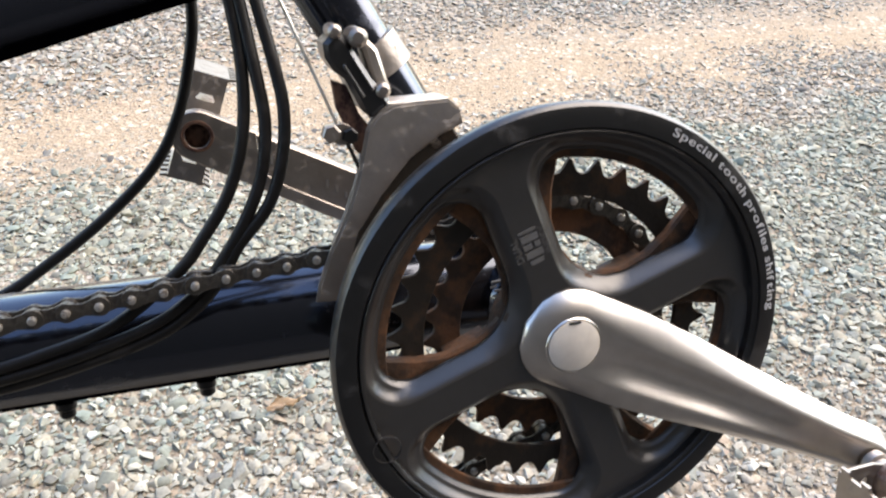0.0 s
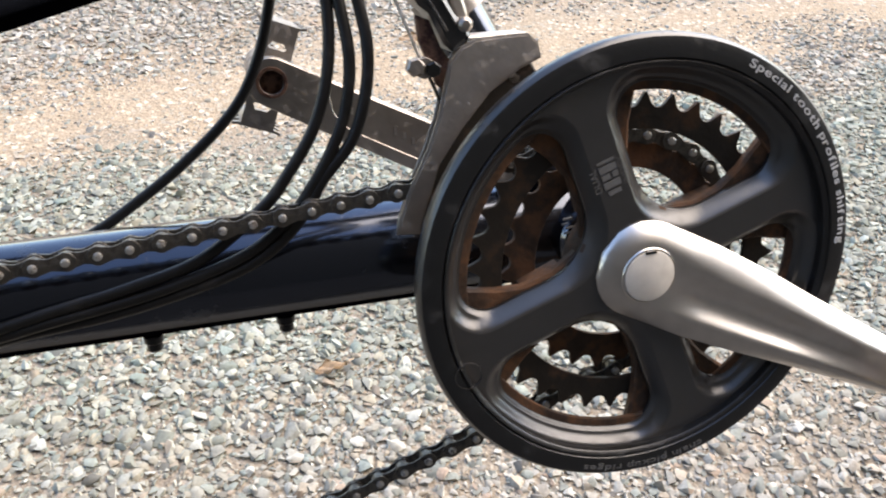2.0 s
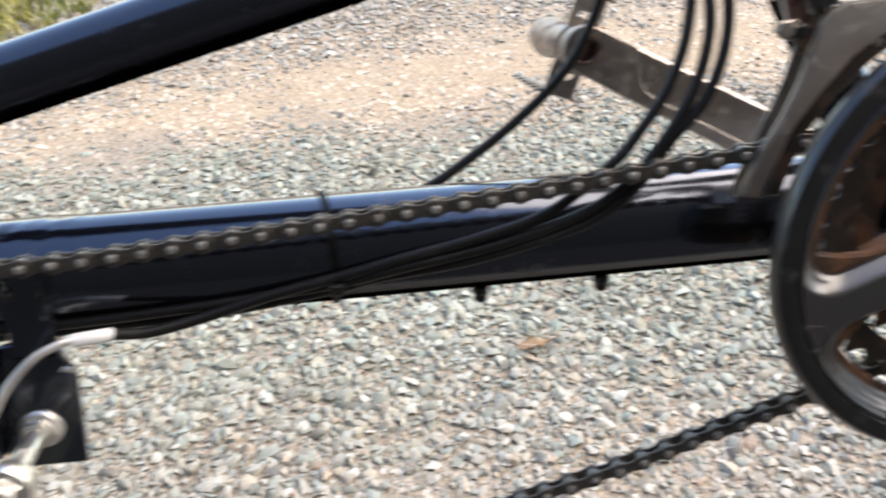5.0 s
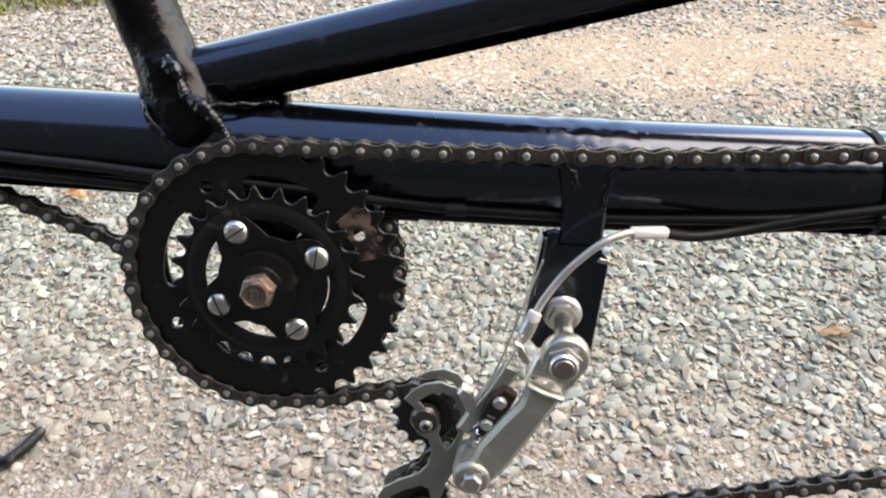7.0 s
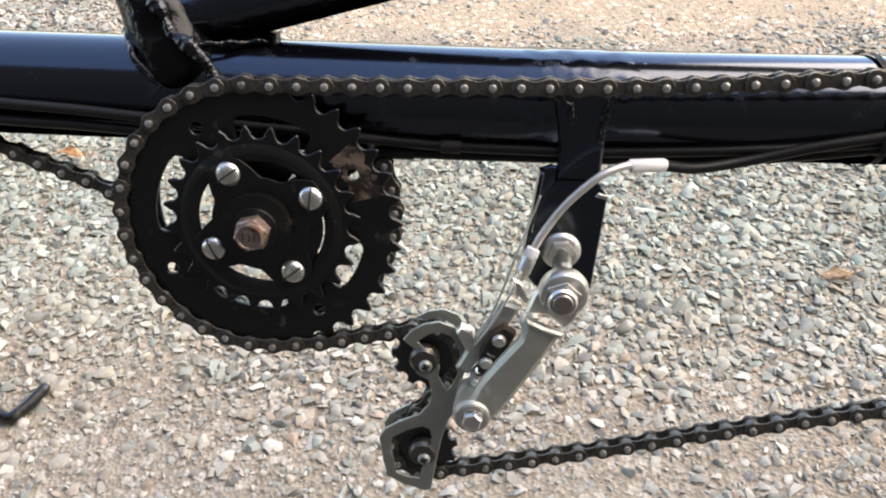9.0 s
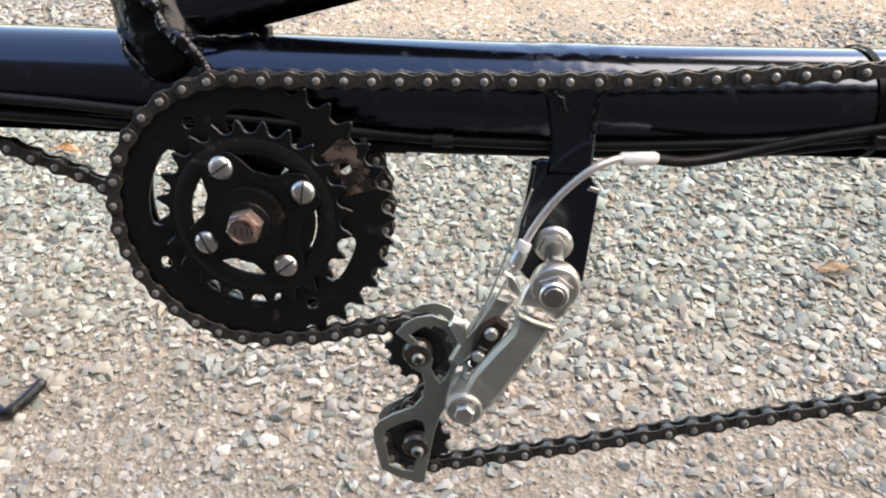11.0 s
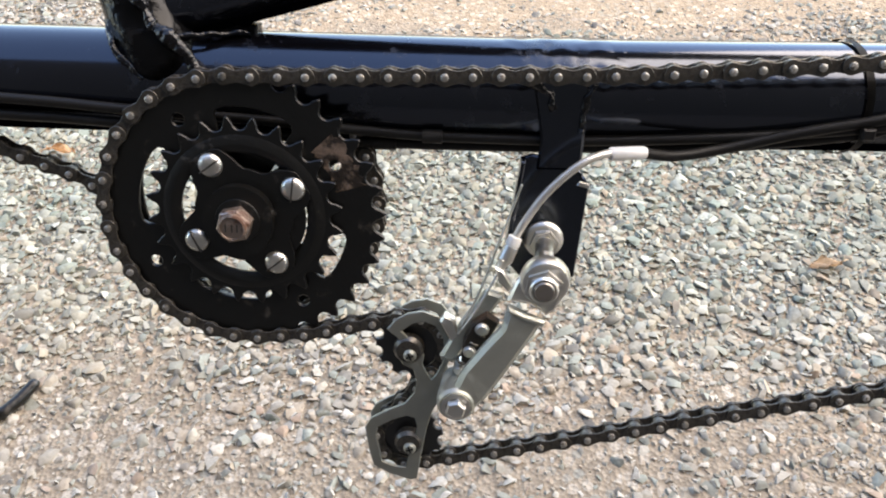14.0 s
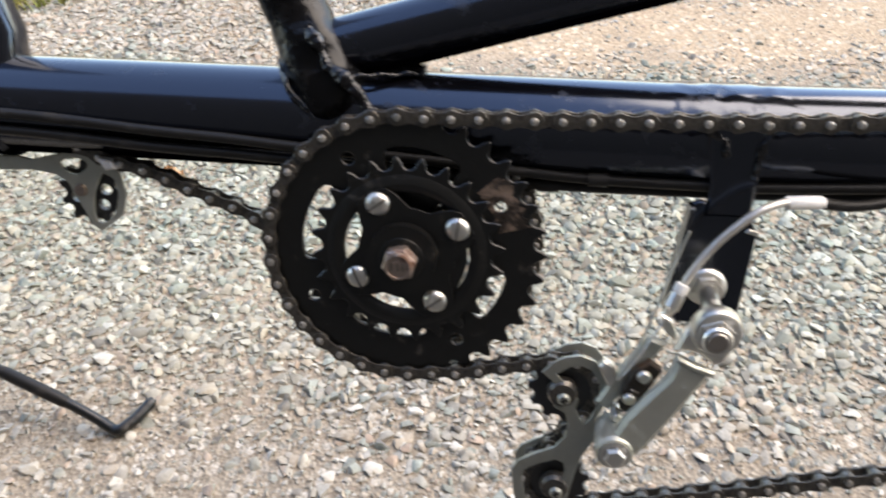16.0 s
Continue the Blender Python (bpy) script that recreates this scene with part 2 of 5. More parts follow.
def build_ground():
    m = bpy.data.materials.new("sandy_gravel_bed")
    m.use_nodes = True
    n, l = m.node_tree.nodes, m.node_tree.links
    b = n["Principled BSDF"]
    b.inputs["Roughness"].default_value = 0.95
    b.inputs["Specular IOR Level"].default_value = 0.2
    tc = n.new("ShaderNodeTexCoord")
    vor = n.new("ShaderNodeTexVoronoi")
    vor.inputs["Scale"].default_value = 260
    l.new(tc.outputs["Object"], vor.inputs["Vector"])
    ramp = n.new("ShaderNodeValToRGB")
    ramp.color_ramp.elements[0].color, ramp.color_ramp.elements[1].color = (0.180, 0.158, 0.130, 1), (0.300, 0.267, 0.221, 1)
    e = ramp.color_ramp.elements.new(0.5)
    e.color = (0.235, 0.206, 0.168, 1)
    sep = n.new("ShaderNodeSeparateColor")
    l.new(vor.outputs["Color"], sep.inputs[0])
    l.new(sep.outputs[0], ramp.inputs[0])
    big = n.new("ShaderNodeTexNoise")
    big.inputs["Scale"].default_value, big.inputs["Detail"].default_value = 7, 6
    l.new(tc.outputs["Object"], big.inputs["Vector"])
    # coarser pebbles show in the sand, so that the drive goes on beyond the loose stones
    peb = n.new("ShaderNodeTexVoronoi")
    peb.inputs["Scale"].default_value = 85
    l.new(tc.outputs["Object"], peb.inputs["Vector"])
    psep = n.new("ShaderNodeSeparateColor")
    l.new(peb.outputs["Color"], psep.inputs[0])
    pramp = n.new("ShaderNodeValToRGB")
    pramp.color_ramp.elements[0].color, pramp.color_ramp.elements[1].color = (0.205, 0.213, 0.198, 1), (0.456, 0.441, 0.403, 1)
    e = pramp.color_ramp.elements.new(0.55)
    e.color = (0.319, 0.293, 0.255, 1)
    l.new(psep.outputs[0], pramp.inputs[0])
    show = n.new("ShaderNodeMapRange")
    show.inputs["From Min"].default_value, show.inputs["From Max"].default_value = 0.44, 0.36
    l.new(peb.outputs["Distance"], show.inputs["Value"])
    mask = n.new("ShaderNodeMapRange")
    mask.inputs["From Min"].default_value, mask.inputs["From Max"].default_value = 0.40, 0.52
    l.new(big.outputs[0], mask.inputs["Value"])
    both = n.new("ShaderNodeMath")
    both.operation = "MULTIPLY"
    l.new(show.outputs[0], both.inputs[0])
    l.new(mask.outputs[0], both.inputs[1])
    stones = n.new("ShaderNodeMix")
    stones.data_type = "RGBA"
    l.new(both.outputs[0], stones.inputs["Factor"])
    l.new(ramp.outputs[0], stones.inputs["A"])
    l.new(pramp.outputs[0], stones.inputs["B"])
    # tan sand lies along the wheel track and in patches
    pos = n.new("ShaderNodeSeparateXYZ")
    l.new(tc.outputs["Object"], pos.inputs[0])
    wob = n.new("ShaderNodeMath")
    wob.operation = "MULTIPLY_ADD"
    l.new(big.outputs[0], wob.inputs[0])
    wob.inputs[1].default_value = 0.5
    l.new(pos.outputs["Y"], wob.inputs[2])
    sand = n.new("ShaderNodeValToRGB")
    sand.color_ramp.elements[0].position, sand.color_ramp.elements[0].color = 0.24, (0.3, 0.3, 0.3, 1)
    sand.color_ramp.elements[1].position, sand.color_ramp.elements[1].color = 0.42, (0.15, 0.15, 0.15, 1)
    half = n.new("ShaderNodeMath")
    half.operation = "MULTIPLY"
    half.inputs[1].default_value = 0.5
    l.new(wob.outputs[0], half.inputs[0])
    for at, val in ((0.48, 0.15), (0.55, 1.0), (0.66, 1.0), (0.78, 0.35)):
        e = sand.color_ramp.elements.new(at)
        e.color = (val, val, val, 1)
    l.new(half.outputs[0], sand.inputs[0])
    tan = n.new("ShaderNodeMix")
    tan.data_type, tan.blend_type = "RGBA", "MULTIPLY"
    l.new(sand.outputs[0], tan.inputs["Factor"])
    l.new(stones.outputs["Result"], tan.inputs["A"])
    tan.inputs["B"].default_value = (1.42, 1.28, 1.11, 1)
    l.new(tan.outputs["Result"], b.inputs["Base Color"])
    bump = n.new("ShaderNodeBump")
    bump.inputs["Strength"].default_value, bump.inputs["Distance"].default_value = 0.7, 0.002
    l.new(vor.outputs["Distance"], bump.inputs["Height"])
    l.new(bump.outputs[0], b.inputs["Normal"])
    # one sheet: fine under the bicycle, coarse out to the horizon
    xs = np.concatenate([-np.geomspace(400, 1.6, 14), np.linspace(-1.3, 2.3, 73), np.geomspace(2.6, 400, 14)])
    ys = np.concatenate([-np.geomspace(400, 0.9, 14), np.linspace(-0.6, 2.0, 53), np.geomspace(2.3, 400, 14)])
    verts = [(float(x), float(y), ground_height(x, y) if abs(x) < 3 and abs(y) < 3 else 0.0) for y in ys for x in xs]
    w = len(xs)
    faces = [(j * w + i, j * w + i + 1, (j + 1) * w + i + 1, (j + 1) * w + i) for j in range(len(ys) - 1) for i in range(w - 1)]
    me = bpy.data.meshes.new("ground")
    me.from_pydata(verts, [], faces)
    me.materials.append(m)
    for f in me.polygons:
        f.use_smooth = True
    ob = new("ground", me)
    tagged(ob, "dry sandy gravel drive, beige and grey, flat", "ground", kind="structure")


def stone_material():
    m = bpy.data.materials.new("crushed_stone")
    m.use_nodes = True
    n, l = m.node_tree.nodes, m.node_tree.links
    b = n["Principled BSDF"]
    b.inputs["Roughness"].default_value = 0.8
    b.inputs["Specular IOR Level"].default_value = 0.3
    geo = n.new("ShaderNodeNewGeometry")
    tc = n.new("ShaderNodeTexCoord")
    ramp = n.new("ShaderNodeValToRGB")
    r = ramp.color_ramp
    r.interpolation = "CONSTANT"
    cols = [(0.0, (0.262, 0.253, 0.223)), (0.13, (0.340, 0.326, 0.288)), (0.28, (0.196, 0.207, 0.182)), (0.40, (0.392, 0.374, 0.328)),
            (0.52, (0.300, 0.274, 0.230)), (0.63, (0.352, 0.306, 0.246)), (0.72, (0.452, 0.436, 0.392)), (0.80, (0.252, 0.276, 0.246)), (0.90, (0.322, 0.250, 0.196)), (0.95, (0.132, 0.127, 0.118))]
    r.elements[0].position, r.elements[0].color = cols[0][0], (*cols[0][1], 1)
    r.elements[1].position, r.elements[1].color = cols[-1][0], (*cols[-1][1], 1)
    for p, c in cols[1:-1]:
        e = r.elements.new(p)
        e.color = (*c, 1)
    l.new(geo.outputs["Random Per Island"], ramp.inputs[0])
    fine = n.new("ShaderNodeTexNoise")
    fine.inputs["Scale"].default_value, fine.inputs["Detail"].default_value = 300, 6
    l.new(tc.outputs["Object"], fine.inputs["Vector"])
    rng = n.new("ShaderNodeMapRange")
    rng.inputs["To Min"].default_value, rng.inputs["To Max"].default_value = 0.55, 1.45
    l.new(fine.outputs[0], rng.inputs["Value"])
    mul = n.new("ShaderNodeMix")
    mul.data_type, mul.blend_type = "RGBA", "MULTIPLY"
    mul.inputs["Factor"].default_value = 1
    l.new(ramp.outputs[0], mul.inputs["A"])
    l.new(rng.outputs[0], mul.inputs["B"])
    # dust of the drive lies on the stones in broad patches
    dust = n.new("ShaderNodeTexNoise")
    dust.inputs["Scale"].default_value, dust.inputs["Detail"].default_value = 3.5, 5
    l.new(tc.outputs["Object"], dust.inputs["Vector"])
    dr = n.new("ShaderNodeMapRange")
    dr.inputs["From Min"].default_value, dr.inputs["From Max"].default_value = 0.42, 0.68
    dr.inputs["To Max"].default_value = 0.42
    l.new(dust.outputs[0], dr.inputs["Value"])
    mix = n.new("ShaderNodeMix")
    mix.data_type = "RGBA"
    l.new(dr.outputs[0], mix.inputs["Factor"])
    l.new(mul.outputs["Result"], mix.inputs["A"])
    mix.inputs["B"].default_value = (0.327, 0.285, 0.228, 1)
    pos = n.new("ShaderNodeSeparateXYZ")
    l.new(tc.outputs["Object"], pos.inputs[0])
    wob = n.new("ShaderNodeMath")
    wob.operation = "MULTIPLY_ADD"
    l.new(dust.outputs[0], wob.inputs[0])
    wob.inputs[1].default_value = 0.35
    l.new(pos.outputs["Y"], wob.inputs[2])
    belt = n.new("ShaderNodeValToRGB")
    belt.color_ramp.elements[0].position, belt.color_ramp.elements[0].color = 0.30, (0, 0, 0, 1)
    belt.color_ramp.elements[1].position, belt.color_ramp.elements[1].color = 0.52, (0.74, 0.74, 0.74, 1)
    for at, val in ((0.94, 0.74), (1.06, 0.0)):
        e = belt.color_ramp.elements.new(at)
        e.color = (val, val, val, 1)
    l.new(wob.outputs[0], belt.inputs[0])
    green = n.new("ShaderNodeMix")
    green.data_type, green.blend_type = "RGBA", "MULTIPLY"
    l.new(belt.outputs[0], green.inputs["Factor"])
    l.new(mix.outputs["Result"], green.inputs["A"])
    green.inputs["B"].default_value = (0.80, 0.93, 0.90, 1)
    l.new(green.outputs["Result"], b.inputs["Base Color"])
    bump = n.new("ShaderNodeBump")
    bump.inputs["Strength"].default_value, bump.inputs["Distance"].default_value = 0.4, 0.001
    l.new(fine.outputs[0], bump.inputs["Height"])
    l.new(bump.outputs[0], b.inputs["Normal"])
    return m


def bare(x, y):
    """How bare the drive is (0: thick gravel, 1: sand): a wheel track runs along it, and sand shows in patches."""
    w = 0.05 * noise.noise((x * 3.0, y * 3.0, 4.0)) + 0.03 * noise.noise((x * 9.0, y * 9.0, 8.0))
    track = math.exp(-(((y - 0.92 - 0.14 * (x - 0.2) + w * 2) / 0.15) ** 2)) * min(1.0, max(0.0, (x + 0.45) * 2))
    near = math.exp(-(((y - 0.03 + w * 1.6) / 0.13) ** 2)) * (1.0 if x < 0.26 else max(0.35, 1 - (x - 0.26) * 3))
    patch = 0.55 * max(0.0, noise.noise((x * 4.5, y * 4.5, 2.0)) - 0.1) + 0.35 * max(0.0, noise.noise((x * 13.0, y * 13.0, 6.0)))
    return min(1.0, 0.97 * track + 0.60 * near + patch)


def in_view(x, y):
    """The part of the drive that is ever seen, with a margin."""
    return -0.55 - 0.42 * max(0.0, y) < x < 1.2 + 0.75 * max(0.0, y)


def build_stones():
    rng = np.random.default_rng(5)
    bases = []
    for k in range(24):
        bm = bmesh.new()
        m = (7 if k < 10 else 10 + k % 6)
        pts = rng.normal(size=(m, 3))
        pts /= np.linalg.norm(pts, axis=1)[:, None]
        pts *= rng.uniform(0.74, 1.14, size=(m, 1))
        vs = [bm.verts.new(p) for p in pts]
        hull = bmesh.ops.convex_hull(bm, input=vs)
        bmesh.ops.delete(bm, geom=[g for g in hull["geom_interior"] if isinstance(g, bmesh.types.BMVert)], context="VERTS")
        bm.verts.ensure_lookup_table()
        bm.verts.index_update()
        bases.append((np.array([v.co[:] for v in bm.verts]), np.array([[v.index for v in f.verts] for f in bm.faces])))
        bm.free()
    V, T, count = [], [], 0
    X0, X1, Y0, Y1 = -1.7, 2.7, -0.15, 2.0
    # small chips, ordinary stones, and a few large ones
    for cell, size, spread, keep, top in ((0.0058, 0.0028, 0.30, 0.95, 0.0006), (0.0077, 0.0042, 0.34, 0.98, 0.0008), (0.0200, 0.0074, 0.20, 0.46, 0.0010)):
        ny, nx = int((Y1 - Y0) / cell), int((X1 - X0) / cell)
        jit = rng.uniform(size=(ny, nx, 4))
        quat = rng.normal(size=(ny, nx, 4))
        kind = rng.integers(0, 10, size=(ny, nx)) if size < 0.004 else rng.integers(10, len(bases), size=(ny, nx))
        flat = rng.uniform(0.75, 1.15, size=(ny, nx))
        for j in range(ny):
            for i in range(nx):
                a = jit[j, i]
                x, y = X0 + (i + a[0] * 1.2) * cell, Y0 + (j + a[1] * 1.2) * cell
                # loose stones lie thickest round the bicycle
                if not in_view(x, y) and (size < 0.004 or a[3] < 0.7):
                    continue
                if size < 0.004 and y > 1.1:
                    continue
                # the loose cover thins out towards its edges
                if a[2] * 0.45 > min(x - X0, X1 - x, Y1 - y) + 0.12 * noise.noise((x * 2.5, y * 2.5, 9.0)):
                    continue
                bb = bare(x, y)
                if a[2] > keep * (1 - (0.94 if size > 0.004 else 0.62 if y < 0.7 else 0.88) * bb):
                    continue
                s = size * math.exp(spread * (a[3] * 4 - 2)) * (1 - 0.25 * bb)
                co, tri = bases[kind[j, i]]
                turn = quat[j, i] * (1.0, 0.22, 0.22, 1.0)
                w0, x0, y0, z0 = turn / np.linalg.norm(turn)
                R = np.array([[1 - 2 * (y0 * y0 + z0 * z0), 2 * (x0 * y0 - z0 * w0), 2 * (x0 * z0 + y0 * w0)], [2 * (x0 * y0 + z0 * w0), 1 - 2 * (x0 * x0 + z0 * z0), 2 * (y0 * z0 - x0 * w0)], [2 * (x0 * z0 - y0 * w0), 2 * (y0 * z0 + x0 * w0), 1 - 2 * (x0 * x0 + y0 * y0)]])
                p = (co * s * np.array([1.28, 1.02, 0.78])) @ R.T
                p[:, 2] *= flat[j, i] * 0.72
                p += (x, y, ground_height(x, y) + top * (1 - bb) + s * (0.0 + 0.30 * a[2]) * (1 - 0.9 * bb))
                V.append(p)
                T.append(tri + count)
                count += len(p)
    V, T = np.concatenate(V), np.concatenate(T)
    me = bpy.data.meshes.new("gravel")
    me.vertices.add(len(V))
    me.vertices.foreach_set("co", V.ravel())
    me.loops.add(T.size)
    me.loops.foreach_set("vertex_index", T.ravel().astype(np.int32))
    me.polygons.add(len(T))
    me.polygons.foreach_set("loop_start", np.arange(0, T.size, 3, dtype=np.int32))
    me.update(calc_edges=True)
    me.validate()
    me.shade_smooth()
    me.set_sharp_from_angle(angle=0.80)
    me.materials.append(stone_material())
    ob = new("gravel", me)
    tagged(ob, "loose crushed grey-green, white and tan stones on the drive", "gravel", kind="stuff")


def build_surroundings():
    """Unseen dark strip and plain wall behind the camera, added to darken reflections."""
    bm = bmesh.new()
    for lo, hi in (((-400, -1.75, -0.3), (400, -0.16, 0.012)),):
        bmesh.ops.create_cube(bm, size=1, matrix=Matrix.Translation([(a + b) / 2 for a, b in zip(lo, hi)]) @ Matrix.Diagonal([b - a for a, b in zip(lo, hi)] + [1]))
    ob = part("pavement", bm, DARK_STRIP, None)
    tagged(ob, "unseen dark strip added for reflections beside the gravel drive", "pavement", kind="structure")
    # the added wall stands in for the dark mass that the tubes reflect
    bm = bmesh.new()
    bmesh.ops.create_cube(bm, size=1, matrix=Matrix.Translation((0.3, -1.9, 2.4)) @ Matrix.Diagonal((16, 0.2, 5.0, 1)))
    wall = part("wall_south", bm, DARKWALL, None)
    tagged(wall, "unseen plain dark wall standing in for dark surroundings", "wall", kind="structure")


def leaf(x, y, turn, length, lift, label, material=LEAF):
    """A curled dry leaf lying on the stones."""
    bm = bmesh.new()
    n, m = 12, 6
    grid = []
    for i in range(n + 1):
        t = i / n
        half = 0.17 * length * math.sin(math.pi * t ** 0.8) * (1 + 0.25 * math.sin(t * 19)) + 0.0006
        row = []
        for j in range(m + 1):
            q = j / m * 2 - 1
            z = lift * (0.35 + 0.65 * abs(q) ** 1.5) + 0.07 * length * math.sin(t * 3.1) * (0.6 + 0.5 * q) + 0.003 * math.sin(9 * t + 4 * q)
            row.append(bm.verts.new(((t - 0.5) * length, q * half, z)))
        grid.append(row)
    for a, b in zip(grid, grid[1:]):
        for j in range(m):
            bm.faces.new((a[j], b[j], b[j + 1], a[j + 1]))
    bmesh.ops.solidify(bm, geom=bm.faces[:], thickness=0.0004)
    blade = part("leaf", smooth(bm), material, None)
    blade.matrix_world = pose(x, y, ground_height(x, y) + 0.0075, 0, 0, turn)
    tagged(blade, label, "leaf", group="dry leaves on the drive")
    stem = sweep([(length * 0.48, 0, lift * 0.35 + 0.002), (length * 0.62, 0.002, 0.004), (length * 0.74, 0.004, 0.001)], [0.0009, 0.0008, 0.0005], 8)
    part("stalk", smooth(stem), material, blade)


def build_grass():
    rng = np.random.default_rng(11)
    V, F = [], []
    for _ in range(16000):
        x = rng.uniform(-1.5, -0.2)
        y = rng.uniform(0.85, 1.9)
        # a verge beyond the drive, with an uneven edge
        if y < 1.215 + 0.5 * (x + 0.36) + 0.03 * noise.noise((x * 5, y * 5, 1.0)):
            continue
        if rng.uniform() * 0.5 > min(x + 1.5, 1.9 - y) + 0.15 * noise.noise((x * 3, y * 3, 2.0)):
            continue
        h, a, w = rng.uniform(0.015, 0.05), rng.uniform(0, 6.28), rng.uniform(0.0012, 0.0028)
        lean = rng.uniform(0.2, 1.0) * h
        d, s = np.array([math.cos(a), math.sin(a), 0]), np.array([-math.sin(a), math.cos(a), 0])
        b = np.array([x, y, ground_height(x, y) - 0.002])
        k = len(V)
        V += [b - s * w, b + s * w, b + d * lean * 0.4 + s * w * 0.8 + (0, 0, h * 0.65), b + d * lean * 0.4 - s * w * 0.8 + (0, 0, h * 0.65), b + d * lean + (0, 0, h)]
        F += [(k, k + 1, k + 2, k + 3), (k + 3, k + 2, k + 4)]
    me = bpy.data.meshes.new("grass")
    me.from_pydata([tuple(v) for v in V], [], F)
    me.materials.append(GRASS)
    tagged(new("grass", me), "short yellow-green grass on the verge", "grass", kind="stuff")


build_ground()
build_stones()
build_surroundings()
build_grass()
leaf(0.470, 0.312, 8, 0.034, 0.003, "curled dry tan leaf lying on the gravel")
leaf(-0.400, 0.472, 170, 0.038, 0.009, "small dry orange leaf lying on the gravel", ORANGE_LEAF)
leaf(0.735, 1.080, -20, 0.060, 0.006, "dry beige leaf lying on the sandy track")

# ---- the bicycle ----
bicycle = new("bicycle")
bicycle.matrix_world = BIKE
tagged(bicycle, "black home-built recumbent bicycle leaning on its kickstand", "bicycle")
TUBE_Y = 0.036
CX, CZ = 0.5806, 0.0561  # pedal axle


def along(x):
    """Height of the main tube's axis."""
    return 0.0545 + max(0.0, 0.15 - x) * 0.017


def arc(cx, cz, r, a0, a1, n=24):
    return [(cx + r * math.cos(radians(a0 + (a1 - a0) * k / n)), cz + r * math.sin(radians(a0 + (a1 - a0) * k / n))) for k in range(n + 1)]


def hexagon(x, z, r, turn=0.0):
    return circle(x, z, r, 6, radians(turn))


def bead(points, r, rng, lumps=3.0):
    """A weld bead: an uneven string of lumps."""
    pts = spline(points, 22)
    off = rng.random() * 50
    return sweep(pts, [r * (0.70 + 0.55 * noise.noise((off, i * 0.07, 0.0)) + 0.16 * noise.noise((off, i * 0.29, 5.0))) for i in range(len(pts))], 14)


def rough_up(bm, amount, scale):
    for v in bm.verts:
        v.co += Vector(noise.noise_vector(v.co * scale)) * amount
    return bm


def build_frame():
    rng = random.Random(3)
    xs = [-0.95, -0.6, -0.3, -0.1, 0.0, 0.15, 0.3, 0.45, 0.575]
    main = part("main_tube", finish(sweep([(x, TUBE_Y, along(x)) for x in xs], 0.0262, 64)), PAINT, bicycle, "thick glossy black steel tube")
    part("weld_bead", finish(rough_up(bead([(0.146 + 0.004 * math.cos(a * 2), TUBE_Y - 0.0262 * math.cos(a), along(0.15) + 0.0262 * math.sin(a)) for a in np.linspace(-0.5, 0.5, 6)], 0.0026, rng), 0.001, 300), 0), WELD, main)
    patch = sweep([(x, TUBE_Y, along(x)) for x in np.linspace(0.122, 0.186, 28)], [0.0258 + 0.0009 * math.sin(math.pi * k / 27) ** 0.5 for k in range(28)], 72, False)
    part("lumpy_paint", finish(rough_up(patch, 0.0005, 190)), PAINT, main)
    for x in (0.3637, 0.4258):
        z = along(x) - 0.0262
        stud = turned([(0, 0.0), (0.0042, 0.0), (0.0046, 0.0006), (0.0046, 0.0034), (0.0036, 0.0044), (0.0036, 0.0075), (0.0028, 0.0085), (0, 0.0085)], 0, 0, 18)
        bmesh.ops.rotate(stud, verts=stud.verts, matrix=Matrix.Rotation(radians(-90), 3, "X"))
        bmesh.ops.translate(stud, verts=stud.verts, vec=(x, 0.029, z + 0.0015))
        part("stud", stud, BLACKRING, main)
    # thin brace tube from the seat post to the front post
    p0, p1 = Vector((-0.035, TUBE_Y, 0.0938)), Vector((0.487, TUBE_Y, 0.0938 + 0.522 * 0.257))
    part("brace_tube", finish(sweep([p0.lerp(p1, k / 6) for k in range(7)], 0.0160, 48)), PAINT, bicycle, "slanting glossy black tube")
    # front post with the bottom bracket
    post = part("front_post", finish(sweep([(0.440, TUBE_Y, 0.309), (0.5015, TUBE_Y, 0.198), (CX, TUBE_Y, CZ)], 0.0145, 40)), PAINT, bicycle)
    part("bottom_bracket", turned([(0.019, 0.002), (0.0205, 0.004), (0.0205, 0.068), (0.019, 0.070), (0.014, 0.070), (0.014, 0.074), (0.008, 0.074), (0.008, 0.09), (0, 0.09)], CX, CZ), PAINT, post)
    scrawl = bmesh.new()
    for dx, dz, w in ((-0.020, 0.0130, 0.0045), (-0.0205, 0.0105, 0.0030), (-0.0185, 0.0085, 0.0040), (-0.0195, 0.0060, 0.0034)):
        plate([[(CX + dx, CZ + dz), (CX + dx + w, CZ + dz + 0.0004), (CX + dx + w, CZ + dz + 0.0013), (CX + dx, CZ + dz + 0.0009)]], 0.0012, 0.0020, 0, scrawl)
    part("printed_mark", scrawl, GREYPRINT, post)
    part("axle", turned([(0, -0.040), (0.0085, -0.040), (0.0085, 0.004), (0.0125, 0.004), (0.0125, 0.0)], CX, CZ, 24), RUST, post)
